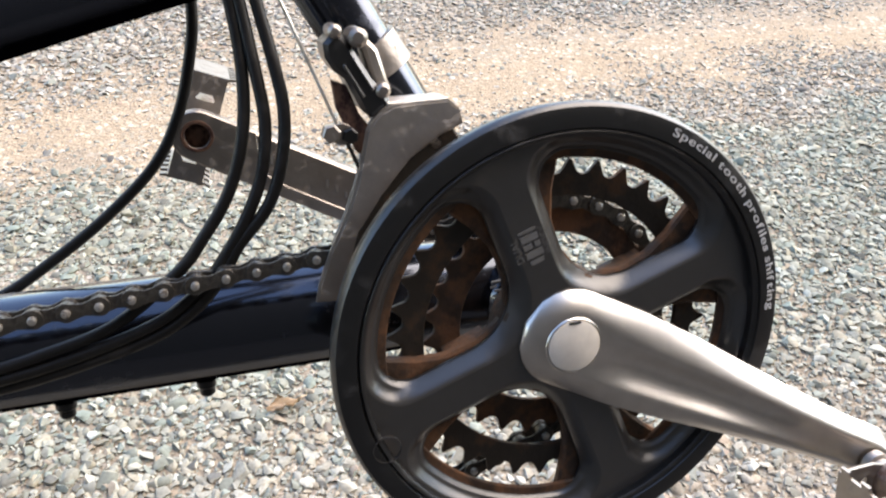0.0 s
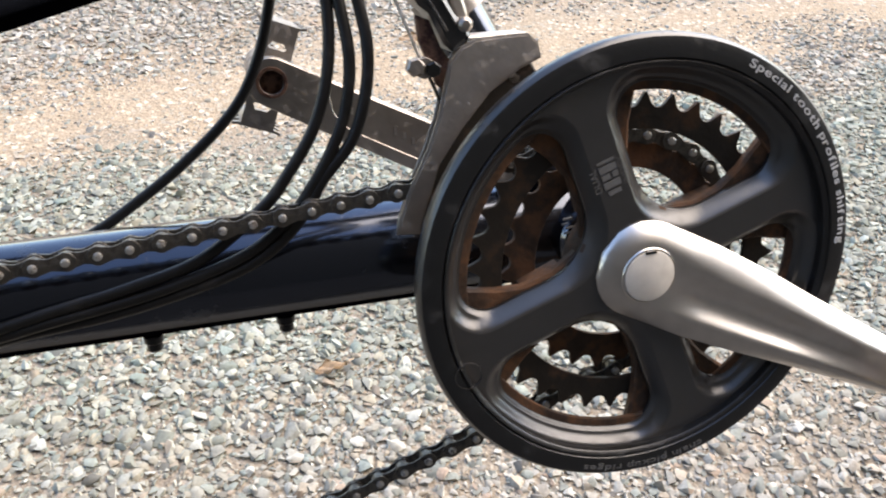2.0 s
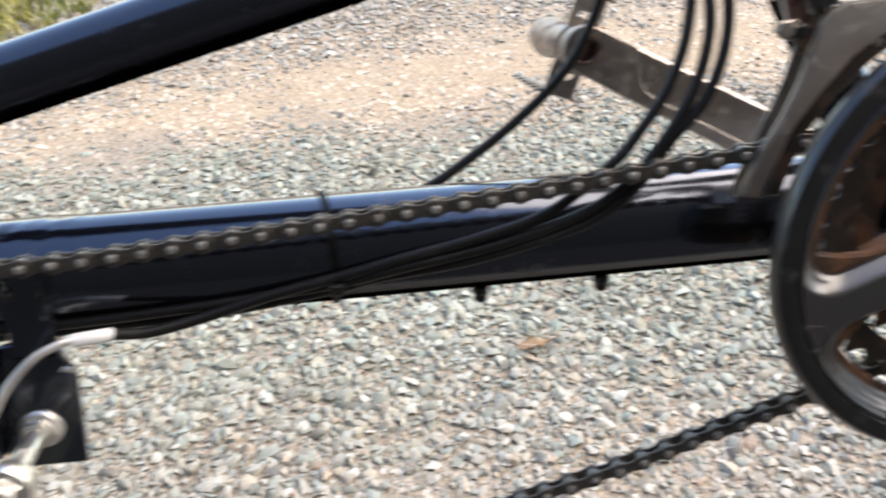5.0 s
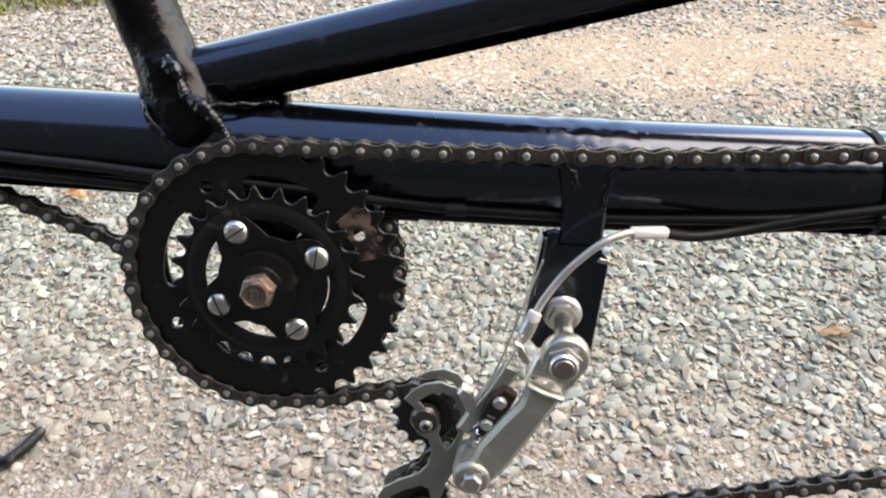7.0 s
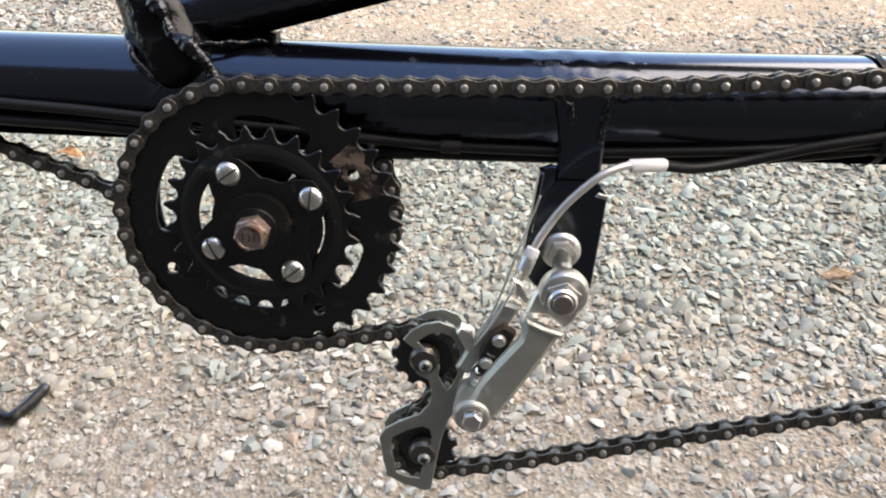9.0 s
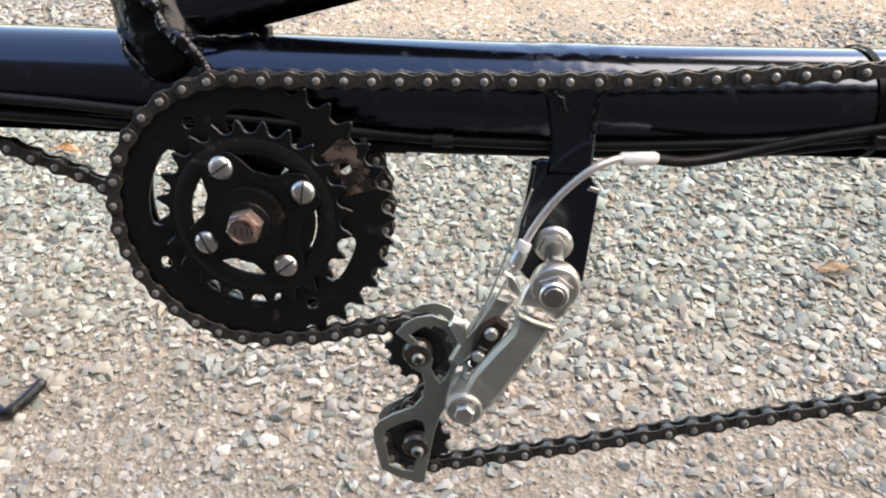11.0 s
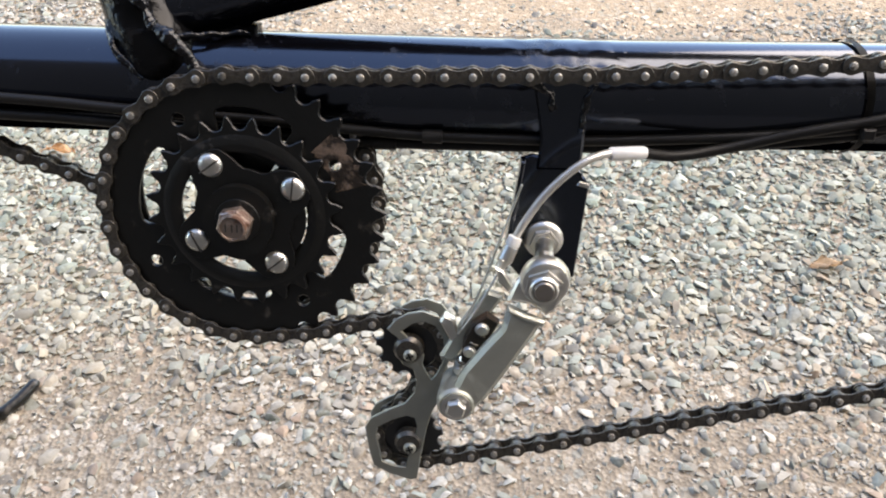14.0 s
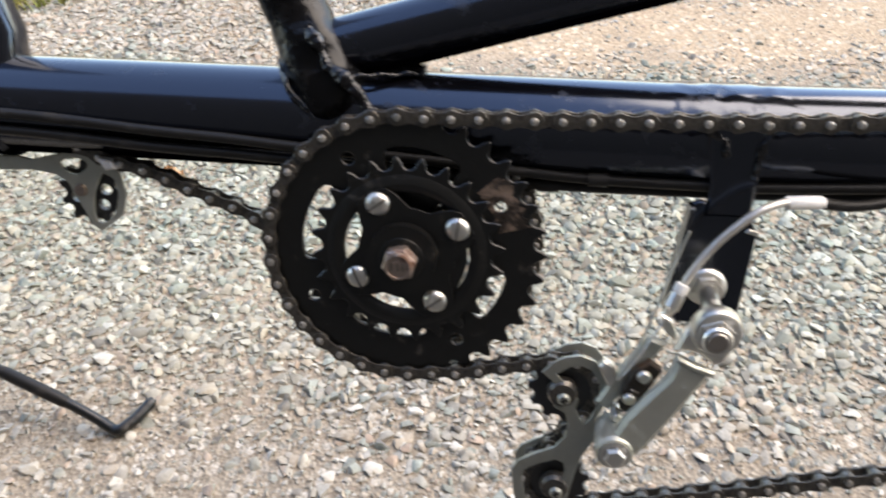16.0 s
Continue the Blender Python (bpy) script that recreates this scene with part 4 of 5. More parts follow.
def build_front_derailleur():
    band = part("front_derailleur", finish(sweep([(0.5172 - 0.0038, TUBE_Y, 0.1715 + 0.0062), (0.5172 + 0.0038, TUBE_Y, 0.1715 - 0.0062)], 0.0162, 40)), ALUDULL, bicycle, "silver and black front derailleur clamped to the post")
    cage = [(0.5041, 0.1498), (0.5095, 0.1555), (0.5155, 0.1583), (0.5250, 0.1590), (0.5385, 0.1592), (0.5432, 0.1552), (0.5446, 0.1485), (0.5350, 0.1445), (0.5216, 0.1355), (0.5086, 0.1211), (0.4979, 0.1062), (0.4918, 0.0870), (0.4890, 0.0745), (0.4780, 0.0755), (0.4795, 0.0830), (0.4849, 0.0978), (0.4932, 0.1142), (0.4988, 0.1281)]
    bent = plate([cage], -0.0130, -0.0108, round_front=0.0012)
    bmesh.ops.subdivide_edges(bent, edges=[e for e in bent.edges if e.calc_length() > 0.006], cuts=3)
    for v in bent.verts:
        v.co.y += 0.0045 * ((v.co.z - 0.125) / 0.045) ** 2 - 0.003 * max(0.0, (v.co.z - 0.135) / 0.02)
    part("outer_cage_plate", finish(bent), CAGE, band, "scuffed grey steel cage plate")
    # the shade along the cage's edge is put into the lip's dark colour
    lip = [(0.5400, 0.1490), (0.5331, 0.1427), (0.5216, 0.1355), (0.5086, 0.1211), (0.4979, 0.1062), (0.4918, 0.0870), (0.4890, 0.0760), (0.4960, 0.0760), (0.4995, 0.0870), (0.5060, 0.1040), (0.5170, 0.1185), (0.5300, 0.1315), (0.5440, 0.1420)]
    part("cage_lip", plate([lip], -0.0100, -0.0060, 0.0008), RINGS, band, "dark shaded lip of the cage")
    inner = [(x + 0.002, z - 0.003) for x, z in cage]
    part("inner_cage_plate", plate([inner], 0.0050, 0.0064, 0.0004), ALUDULL, band)
    part("cage_top", plate([[(0.5135, 0.1570), (0.5380, 0.1572), (0.5415, 0.1500), (0.5430, 0.1505), (0.5388, 0.1592), (0.5135, 0.1592)]], -0.0110, 0.0055, 0.0005), CAGE, band)
    part("cage_screw", finish(sweep([(0.5335, -0.010, 0.1405), (0.5335, 0.006, 0.1405)], 0.0022, 12)), ZINC, band)
    # linkage
    d = Vector((0.0161, 0, -0.0287)).normalized()
    s = Vector((d.z, 0, -d.x))
    q = lambda a, b: (lambda p: (p.x, p.z))(Vector((0.4945, 0, 0.1838)) + d * a + s * b)
    link = part("linkage_body", plate([[q(-0.002, 0.0040), q(-0.003, 0.0), q(-0.001, -0.0042), q(0.006, -0.0047), q(0.020, -0.0047), q(0.028, -0.0066), q(0.032, -0.0060), q(0.033, 0.0040), q(0.028, 0.0056), q(0.014, 0.0044), q(0.009, 0.0064), q(0.003, 0.0064)]], -0.0100, 0.012, 0.0022), GUARD, band, "black linkage with printed mark")
    part("linkage_rib", plate([[q(0.009, -0.0034), q(0.024, -0.0034), q(0.024, -0.0022), q(0.009, -0.0022)]], -0.0112, -0.0095, 0.0006), GUARD_IN, link)
    part("linkage_rib", plate([[q(0.009, 0.0012), q(0.024, 0.0012), q(0.024, 0.0024), q(0.009, 0.0024)]], -0.0112, -0.0095, 0.0006), GUARD_IN, link)
    part("front_arm", plate([[(0.5052, 0.1845), (0.5085, 0.1840), (0.5125, 0.1795), (0.5168, 0.1640), (0.5150, 0.1605), (0.5105, 0.1650)]], -0.004, 0.013, 0.0018), CAGE, link)
    for x, z, r in ((0.4948, 0.1879, 0.0032), (0.5037, 0.1850, 0.0046), (0.5124, 0.1640, 0.0036)):
        part("pivot_bolt", turned([(0, -0.0122), (r * 0.5, -0.0120), (r * 0.85, -0.0108), (r * 0.85, 0.004), (0, 0.004)], x, z, 20), ALUDULL, link)
    # rear arm with the wire clamp
    part("wire_arm", plate([[(0.4925, 0.1690), (0.4985, 0.1665), (0.5030, 0.1545), (0.5080, 0.1475), (0.5060, 0.1345), (0.5000, 0.1400), (0.4970, 0.1490), (0.4935, 0.1580)]], -0.006, -0.002, 0.0008), COPPER, band, "rusty brown arm")
    part("clamp_washer", plate([circle(0.4945, 0.1478, 0.0044, 20)], -0.0105, -0.006, 0.0005), ALUDULL, band)
    bolt = part("clamp_bolt", plate([hexagon(0.4900, 0.1488, 0.0040, 10)], -0.0140, -0.0085, 0.0006), ALUDULL, band)
    part("clamp_nut", plate([hexagon(0.4975, 0.1473, 0.0034, 20)], -0.0135, -0.0085, 0.0005), BLACKRING, bolt)
    part("shift_wire", smooth(sweep(spline([(0.466, -0.006, 0.225), (0.4750, -0.006, 0.2015), (0.4860, -0.0065, 0.1715), (0.4940, -0.0075, 0.1490)], 5), 0.0007, 8)), ZINC, band)
    part("wire_tail", smooth(sweep(spline([(0.4945, -0.0085, 0.1478), (0.4985, -0.0085, 0.1390), (0.5025, -0.0080, 0.1270)], 5), 0.0008, 8)), BLACKRING, band)


def build_middle_drive():
    """Jackshaft with a toothed ring of 34, a smaller one in front, and a third behind."""
    ph = radians(91.3) + math.pi / 34
    AX, AZ = 0.0019, 0.0013
    holes = [slot(0, 0, 0.0395, 0.0518, 137, 187), slot(0, 0, 0.0395, 0.0540, 57, 100), slot(0, 0, 0.0395, 0.0525, 318, 350), slot(0, 0, 0.0385, 0.0470, 232, 284)]
    for a in (209, 300, 29, 119):
        holes.append(circle(0.0542 * math.cos(radians(a)), 0.0542 * math.sin(radians(a)), 0.0030, 16))
    big = part("chainwheel", plate([gear(34, 0.0650, 0.0712, 0, 0, ph)] + holes + [circle(0, 0, 0.0345, 64)], -0.0011, 0.0011, 0.0005), BLACKRING, bicycle, "black-painted chainwheel with the chain round it")
    part("inner_web", plate([slot(0, 0, 0.0200, 0.0365, 55, 112, 12, 0.1)], 0.0014, 0.0034, 0.0004), BLACKRING, big)
    rng = random.Random(21)
    edge = [(0.0484 + 0.0018 * rng.random(), 15 + 27 * k / 15) for k in range(16)] + [(0.0618 + 0.0034 * rng.random(), 42 - 27 * k / 15) for k in range(16)]
    hole = circle(0.0542 * math.cos(radians(29)), 0.0542 * math.sin(radians(29)), 0.0031, 16)
    part("worn_patch", plate([[(r * math.cos(radians(a)), r * math.sin(radians(a))) for r, a in edge], hole], -0.0014, -0.0010), WORN, big, "scuffed bare steel patch")
    small = part("front_chainwheel", plate([gear(24, 0.0425, 0.0489, AX, AZ, radians(95)), circle(AX, AZ, 0.0312, 64)], -0.0042, -0.0022, 0.0005), BLACKRING, bicycle, "small black chainwheel on a four-bolt carrier")
    part("carrier_web", plate([slot(AX, AZ, 0.0180, 0.0306, -52, 9, 12, 0.1)], -0.0052, -0.0036, 0.0004), BLACKRING, small)
    part("ring_flange", turned([(0.0312, -0.0024), (0.0312, -0.0040), (0.0325, -0.0050), (0.0355, -0.0062), (0.0362, -0.0062), (0.0414, -0.0036), (0.0416, -0.0030)], AX, AZ, 96), BLACKRING, small)
    # four-lobed carrier, its bolts at 110 degrees and every 90 from there
    lobes = []
    for k in range(72):
        a = 2 * math.pi * k / 72
        c = math.cos(4 * (a - radians(119)))
        r = 0.0297 + 0.0056 * max(-1, min(1, c * 1.5))
        lobes.append((AX + 0.0004 + r * math.cos(a), AZ + 0.0004 + r * math.sin(a)))
    carrier = part("carrier", plate([lobes], -0.0070, -0.0052, 0.0006), BLACKRING, small, "black four-lobed carrier")
    boss = []
    for k in range(48):
        a = 2 * math.pi * k / 48
        flat = 1.0 - 0.10 * max(0.0, math.cos(a - radians(-12))) ** 6
        boss.append((0.0012 + 0.0180 * flat * math.cos(a), 0.0002 + 0.0182 * flat * math.sin(a)))
    part("carrier_boss", plate([boss], -0.0122, -0.0050, round_front=0.0016), BLACKRING, small)
    part("boss_step", turned([(0, -0.0136), (0.0090, -0.0136), (0.0108, -0.0130), (0.0112, -0.0120)], 0.001, 0.0012, 40), BLACKRING, small)
    for k in range(4):
        a = radians(119 + 90 * k)
        x, z = AX + 0.0008 + 0.0286 * math.cos(a), AZ + 0.0008 + 0.0286 * math.sin(a)
        bolt = part("ring_bolt", turned([(0, -0.0098), (0.0022, -0.0097), (0.0042, -0.0091), (0.0055, -0.0081), (0.0060, -0.0070), (0.0060, -0.0060)], x, z, 32), ZINC, small, "silver slotted bolt")
        t = radians((35, 112, 38, 80)[k])
        dx, dz = math.cos(t), math.sin(t)
        part("bolt_back", turned([(0, -0.0050), (0.0045, -0.0050), (0.0045, 0.006), (0, 0.006)], x, z, 14), BLACKRING, small)
        bm = plate([[(x + dx * 0.0058 - dz * 0.0004, z + dz * 0.0058 + dx * 0.0004), (x - dx * 0.0058 - dz * 0.0004, z - dz * 0.0058 + dx * 0.0004), (x - dx * 0.0058 + dz * 0.0004, z - dz * 0.0058 - dx * 0.0004), (x + dx * 0.0058 + dz * 0.0004, z + dz * 0.0058 - dx * 0.0004)]], -0.01005, -0.0084)
        part("slot", bm, CHAIN, bolt.parent)
    nut = part("axle_bolt", plate([hexagon(0.001, 0.0012, 0.0086, 12)], -0.0205, -0.0128, 0.0007), RUSTBOLT, small, "worn coppery hexagon bolt")
    part("axle_washer", turned([(0.0070, -0.0204), (0.0067, -0.0222), (0.0058, -0.0227), (0.0055, -0.0216), (0.0, -0.0216)], 0.001, 0.0012, 30), RUSTBOLT, small)
    stamps = bmesh.new()
    for dx in (-0.0025, 0.0005, 0.0030):
        plate([[(dx, -0.001), (dx + 0.0006, -0.001), (dx + 0.0008, 0.003), (dx + 0.0002, 0.003)]], -0.0219, -0.0214, 0, stamps)
    part("stamped_mark", stamps, CHAIN, small)
    back = part("rear_chainwheel", plate([gear(32, 0.0610, 0.0670, 0, 0), circle(0, 0, 0.0585, 48)], 0.0190, 0.0212, 0.0003), BLACKRING, bicycle)
    part("shaft", turned([(0, -0.0115), (0.012, -0.0115), (0.012, 0.004), (0.0175, 0.006), (0.0175, 0.07), (0, 0.07)], 0, 0, 32), BLACKRING, bicycle, "black jackshaft housing")
    # ring carriers behind the front ones
    for k in range(4):
        a = radians(119 + 90 * k)
        u, v = Vector((math.cos(a), math.sin(a))), Vector((-math.sin(a), math.cos(a)))
        a += radians(4)
        u2, v2 = Vector((math.cos(a), math.sin(a))), Vector((-math.sin(a), math.cos(a)))
        part("carrier_arm", plate([[(p * u.x + q * v.x, p * u.y + q * v.y) for p, q in ((0.010, -0.009), (0.040, -0.006), (0.040, 0.006), (0.010, 0.009))]], 0.0012, 0.0045, 0.0006), BLACKRING, big)
        part("carrier_arm", plate([[(p * u2.x + q * v2.x, p * u2.y + q * v2.y) for p, q in ((0.010, -0.008), (0.0605, -0.006), (0.0605, 0.006), (0.010, 0.008))]], 0.0170, 0.0189, 0.0006), BLACKRING, back)


# ---- chain ----
PITCH = 0.0127


def link_mesh(name, outer):
    """Two waisted side plates at a pitch of half an inch, with rivets or rollers."""
    r, waist = 0.0043, 0.0030
    shape = []
    for k in range(9):
        t = math.pi / 2 + math.pi * k / 8
        shape.append((r * math.cos(t), r * math.sin(t)))
    shape += [(0.0035, -waist - 0.0003), (PITCH / 2, -waist + 0.0003), (PITCH - 0.0035, -waist - 0.0003)]
    for k in range(9):
        t = -math.pi / 2 + math.pi * k / 8
        shape.append((PITCH + r * math.cos(t), r * math.sin(t)))
    shape += [(PITCH - 0.0035, waist + 0.0003), (PITCH / 2, waist - 0.0003), (0.0035, waist + 0.0003)]
    bm = bmesh.new()
    off = 0.0032 if outer else 0.0020
    for s in (-1, 1):
        y = s * off
        plate([shape], y - 0.0005, y + 0.0005, 0.00018, bm)
    if not outer:
        for x in (0, PITCH):
            sweep([(x, -0.0016, 0), (x, 0.0016, 0)], 0.0038, 10, True, bm)
    me = bpy.data.meshes.new(name)
    finish(bm)
    bm.to_mesh(me)
    bm.free()
    me.materials.append(CHAIN)
    return me


OUTER, INNER = link_mesh("outer_link", True), link_mesh("inner_link", False)


def lay_chain(name, paths, label):
    """Each path is a polyline of (x, y, z); the first point is a pin, and links follow at the chain's pitch."""
    pins, links = bmesh.new(), []
    for path, parity in paths:
        pts = [Vector(p) for p in path]
        here, k, at = pts[0], 0, [pts[0]]
        for p in pts[1:]:
            while (p - here).length >= PITCH:
                # walk on to the point one pitch away
                a = pts[k] if (pts[k] - here).length < PITCH else here
                lo, hi = 0.0, 1.0
                for _ in range(24):
                    mid = (lo + hi) / 2
                    if (a.lerp(p, mid) - here).length < PITCH:
                        lo = mid
                    else:
                        hi = mid
                here = a.lerp(p, hi)
                at.append(here)
            k += 1
        for i, p in enumerate(at):
            sweep([p + Vector((0, -0.0052, 0)), p + Vector((0, -0.0049, 0)), p + Vector((0, 0.0043, 0)), p + Vector((0, 0.0047, 0))], [0.0014, 0.0018, 0.0018, 0.0014], 12, True, pins)
        links += [(a, b, (i + parity) % 2 == 0) for i, (a, b) in enumerate(zip(at, at[1:]))]
    chain = part(name, finish(pins), PIN, bicycle, label)
    for a, b, outer in links:
        d = b - a
        o = new("outer_link" if outer else "inner_link", OUTER if outer else INNER)
        o.parent = chain
        x = d.normalized()
        z = x.cross(Vector((0, 1, 0))).normalized()
        y = z.cross(x)
        o.matrix_basis = Matrix.Translation(a) @ Matrix((x, y, z)).transposed().to_4x4()
    return chain


UP, LOW, PR = Vector((0.0836, -0.0690)), Vector((0.0810, -0.1265)), 0.0172


def build_chains():
    y3 = lambda pts, y: [(x, y, z) for x, z in pts]
    top = spline([(0.01, 0, 0.0684), (0.0353, 0, 0.0686), (0.0736, 0, 0.0690), (0.1114, 0, 0.0697), (0.1494, 0, 0.0704), (0.1879, 0, 0.0713), (0.2393, 0, 0.0744), (0.2993, 0, 0.0785), (0.3507, 0, 0.0822), (0.4015, 0, 0.0864), (0.4518, -0.001, 0.0917), (0.4776, -0.003, 0.0945), (0.530, -0.011, 0.1045), (0.5707, -0.0161, 0.1120)], 6)
    start = (0.0688 * math.cos(radians(91.3)), 0, 0.0688 * math.sin(radians(91.3)))
    a = [start] + top + y3(arc(CX, CZ, 0.0567, 98, -70, 40), -0.0161)
    b = y3(arc(0, 0, 0.0688, 91.3, 283, 60), 0)
    b += [tuple(p) for p in spline([(0.0300, -0.001, -0.0655), (0.0480, -0.003, -0.0600)], 3)]
    b += y3(arc(UP.x, UP.y, PR, 112, -38, 24), -0.0050)
    b += y3(arc(LOW.x, LOW.y, PR, 142, 282, 24), -0.0050)
    b += spline([(0.0963, -0.006, -0.1400), (0.1612, -0.009, -0.1235), (0.2325, -0.012, -0.1033), (0.3184, -0.012, -0.0835), (0.3758, -0.012, -0.0697), (0.4333, -0.012, -0.0546), (0.4661, -0.013, -0.0430), (0.5114, -0.014, -0.0285), (0.5560, -0.0155, -0.0120), (0.5990, -0.0161, 0.0020)], 6)
    lay_chain("front_chain", [(a, 0), (b, 1)], "dark oily roller chain with bright rivets")
    back = spline([(-0.45, 0.040, 0.100), (-0.30, 0.034, 0.075), (-0.1990, 0.024, 0.0505), (-0.1691, 0.022, 0.0375), (-0.1410, 0.020, 0.0310), (-0.1125, 0.020, 0.0195), (-0.0850, 0.020, 0.0085), (-0.060, 0.020, -0.014), (-0.036, 0.020, -0.046), (-0.018, 0.020, -0.0610)], 6)
    back += y3(arc(0, 0, 0.0650, 258, 450, 50), 0.020)
    back += spline([(0.0, 0.020, 0.0650), (-0.2, 0.030, 0.073), (-0.45, 0.040, 0.085)], 6)
    lay_chain("rear_chain", [(back, 0)], "dark roller chain running back along the frame")


def jockey(c, parent, label):
    w = part("jockey_wheel", plate([gear(11, 0.0158, 0.0188, c.x, c.y, 0.2), circle(c.x, c.y, 0.004, 20)], -0.0066, -0.0034, 0.0005), GUARD, parent, label)
    return w


def screw(c, y, r, parent, material=None):
    """A pan-head screw with a cross recess, on a washer."""
    h = part("screw", turned([(0, y - 0.0016), (r * 0.7, y - 0.0014), (r, y - 0.0004), (r, y + 0.0010)], c[0], c[1], 24), material or ZINC, parent)
    bm = bmesh.new()
    for t in (20, 110):
        dx, dz = math.cos(radians(t)) * r * 0.6, math.sin(radians(t)) * r * 0.6
        ex, ez = -dz * 0.22, dx * 0.22
        plate([[(c[0] + dx + ex, c[1] + dz + ez), (c[0] - dx + ex, c[1] - dz + ez), (c[0] - dx - ex, c[1] - dz - ez), (c[0] + dx - ex, c[1] + dz - ez)]], y - 0.0018 - (0.0001 if t > 50 else 0), y - 0.0010, 0, bm)
    part("cross_recess", bm, BLACKRING, parent)
    return h


def build_rear_derailleur():
    # hanger: bar welded to the tube and a folded plate under it
    hang = part("hanger_bar", plate([[(0.1400, 0.0680), (0.1660, 0.0680), (0.1668, 0.0600), (0.1660, 0.0390), (0.1654, 0.0230), (0.1440, 0.0230), (0.1452, 0.0390), (0.1415, 0.0600)]], 0.0085, 0.0135, 0.0012), PAINT, bicycle, "black flat bar welded to the tube")
    part("hanger_plate", plate([[(0.1420, 0.0300), (0.1363, 0.0280), (0.1289, -0.0245), (0.1375, -0.0345), (0.1659, -0.0351), (0.1701, 0.0150), (0.1640, 0.0240)]], 0.0102, 0.0140, 0.0006), PAINT, hang)
    part("hanger_flange", plate([[(0.1363, 0.0290), (0.1385, 0.0290), (0.1312, -0.0245), (0.1289, -0.0245)]], 0.0020, 0.0102, 0.0006), PAINT, hang)
    part("weld_bead", finish(rough_up(bead([(0.1385, 0.0085, 0.0660), (0.1480, 0.0075, 0.0600), (0.1500, 0.0072, 0.0520)], 0.0022, random.Random(8)), 0.001, 300)), WELD, hang)
    part("weld_bead", finish(rough_up(bead([(0.1700, 0.0085, 0.0655), (0.1655, 0.0075, 0.0560), (0.1640, 0.0072, 0.0420)], 0.0020, random.Random(9)), 0.001, 300)), WELD, hang)
    part("raw_metal_nick", plate([[(0.1640, 0.0152), (0.1705, 0.0135), (0.1700, 0.0160), (0.1655, 0.0172)]], 0.0088, 0.0104, 0.0003), ZINC, hang)
    # pivot bolt
    bx, bz = 0.1494, -0.0138
    bolt = part("flange_bolt", turned([(0.0, 0.0060), (0.0070, 0.0062), (0.0092, 0.0074), (0.0099, 0.0084), (0.0099, 0.0100), (0, 0.0100)], bx, bz, 36), ZINC, bicycle, "shiny zinc flange bolt and spacer")
    part("hex_head", plate([hexagon(bx, bz, 0.0072, 8)], 0.0012, 0.0066, round_front=0.0012), ZINC, bolt)
    part("bolt_shank", finish(sweep([(bx, 0.002, bz), (0.1480, -0.028, -0.0172)], 0.0047, 24)), ZINC, bolt)
    # upper knuckle
    kx, kz = 0.1472, -0.0188
    body = part("rear_derailleur", plate([[(0.1310, -0.0290), (0.1345, -0.0190), (0.1405, -0.0110), (0.1475, -0.0080), (0.1545, -0.0100), (0.1585, -0.0170), (0.1580, -0.0240), (0.1535, -0.0330), (0.1495, -0.0360), (0.1420, -0.0300), (0.1370, -0.0290)]], -0.0310, -0.0265, 0.0012), ZINC, bicycle, "silver steel derailleur with a long folded cage")
    part("knuckle", turned([(0, -0.0352), (0.0085, -0.0352), (0.0104, -0.0342), (0.0115, -0.0318), (0.0117, -0.0285), (0.0112, -0.0262), (0.0096, -0.0250), (0, -0.0250)], kx + 0.0009, kz + 0.0012, 40), ZINC, body)
    part("knuckle_nut", plate([hexagon(kx, kz, 0.0090, 20)], -0.0385, -0.0345, round_front=0.0016), ZINC, body)
    part("pin_collar", turned([(0.0046, -0.0388), (0.0052, -0.0396), (0.0060, -0.0396), (0.0068, -0.0384)], kx, kz, 32), ZINC, body)
    part("pivot_pin", turned([(0, -0.0404), (0.0042, -0.0404), (0.0048, -0.0398), (0.0048, -0.0380)], kx, kz, 24), ALUDULL, body)
    # parallelogram
    out = [(0.1315, -0.0288), (0.1400, -0.0330), (0.1478, -0.0362), (0.1440, -0.0435), (0.1330, -0.0625), (0.1225, -0.0800), (0.1165, -0.0865), (0.1060, -0.0760), (0.1109, -0.0643), (0.1200, -0.0515), (0.1289, -0.0400)]
    par = part("outer_link_plate", plate([out], -0.0370, -0.0300, 0.0022), SATIN, body, "satin grey folded link")
    part("link_lip", plate([[(0.1315, -0.0285), (0.1395, -0.0322), (0.1490, -0.0352), (0.1480, -0.0385), (0.1385, -0.0352), (0.1310, -0.0312)]], -0.0380, -0.0340, 0.0010), SATIN, body)
    part("inner_link_plate", plate([[(0.1210, -0.0300), (0.1300, -0.0330), (0.1160, -0.0560), (0.1050, -0.0720), (0.0985, -0.0680), (0.1090, -0.0480)]], -0.0180, -0.0130, 0.0015), SATIN, body)
    part("spring_box", plate([[(0.1148, -0.0456), (0.1218, -0.0401), (0.1279, -0.0442), (0.1222, -0.0564), (0.1141, -0.0697), (0.1096, -0.0666), (0.1106, -0.0553)]], -0.0240, -0.0185, 0.0008), RINGS, body, "dark spring housing")
    part("spring", finish(sweep([(0.1215 - 0.0005 * t + 0.0026 * math.cos(t), -0.0220 + 0.0026 * math.sin(t), -0.0470 - 0.00085 * t) for t in np.linspace(0, 25, 130)], 0.00075, 8)), CHAIN, body)
    for x, z, r in ((0.1137, -0.0607, 0.0034), (0.1085, -0.0715, 0.0026), (0.1197, -0.0480, 0.0036)):
        part("limit_screw", turned([(0, -0.0262), (r * 0.7, -0.0258), (r, -0.0240), (r, -0.0150)], x, z, 18), ZINC, body)
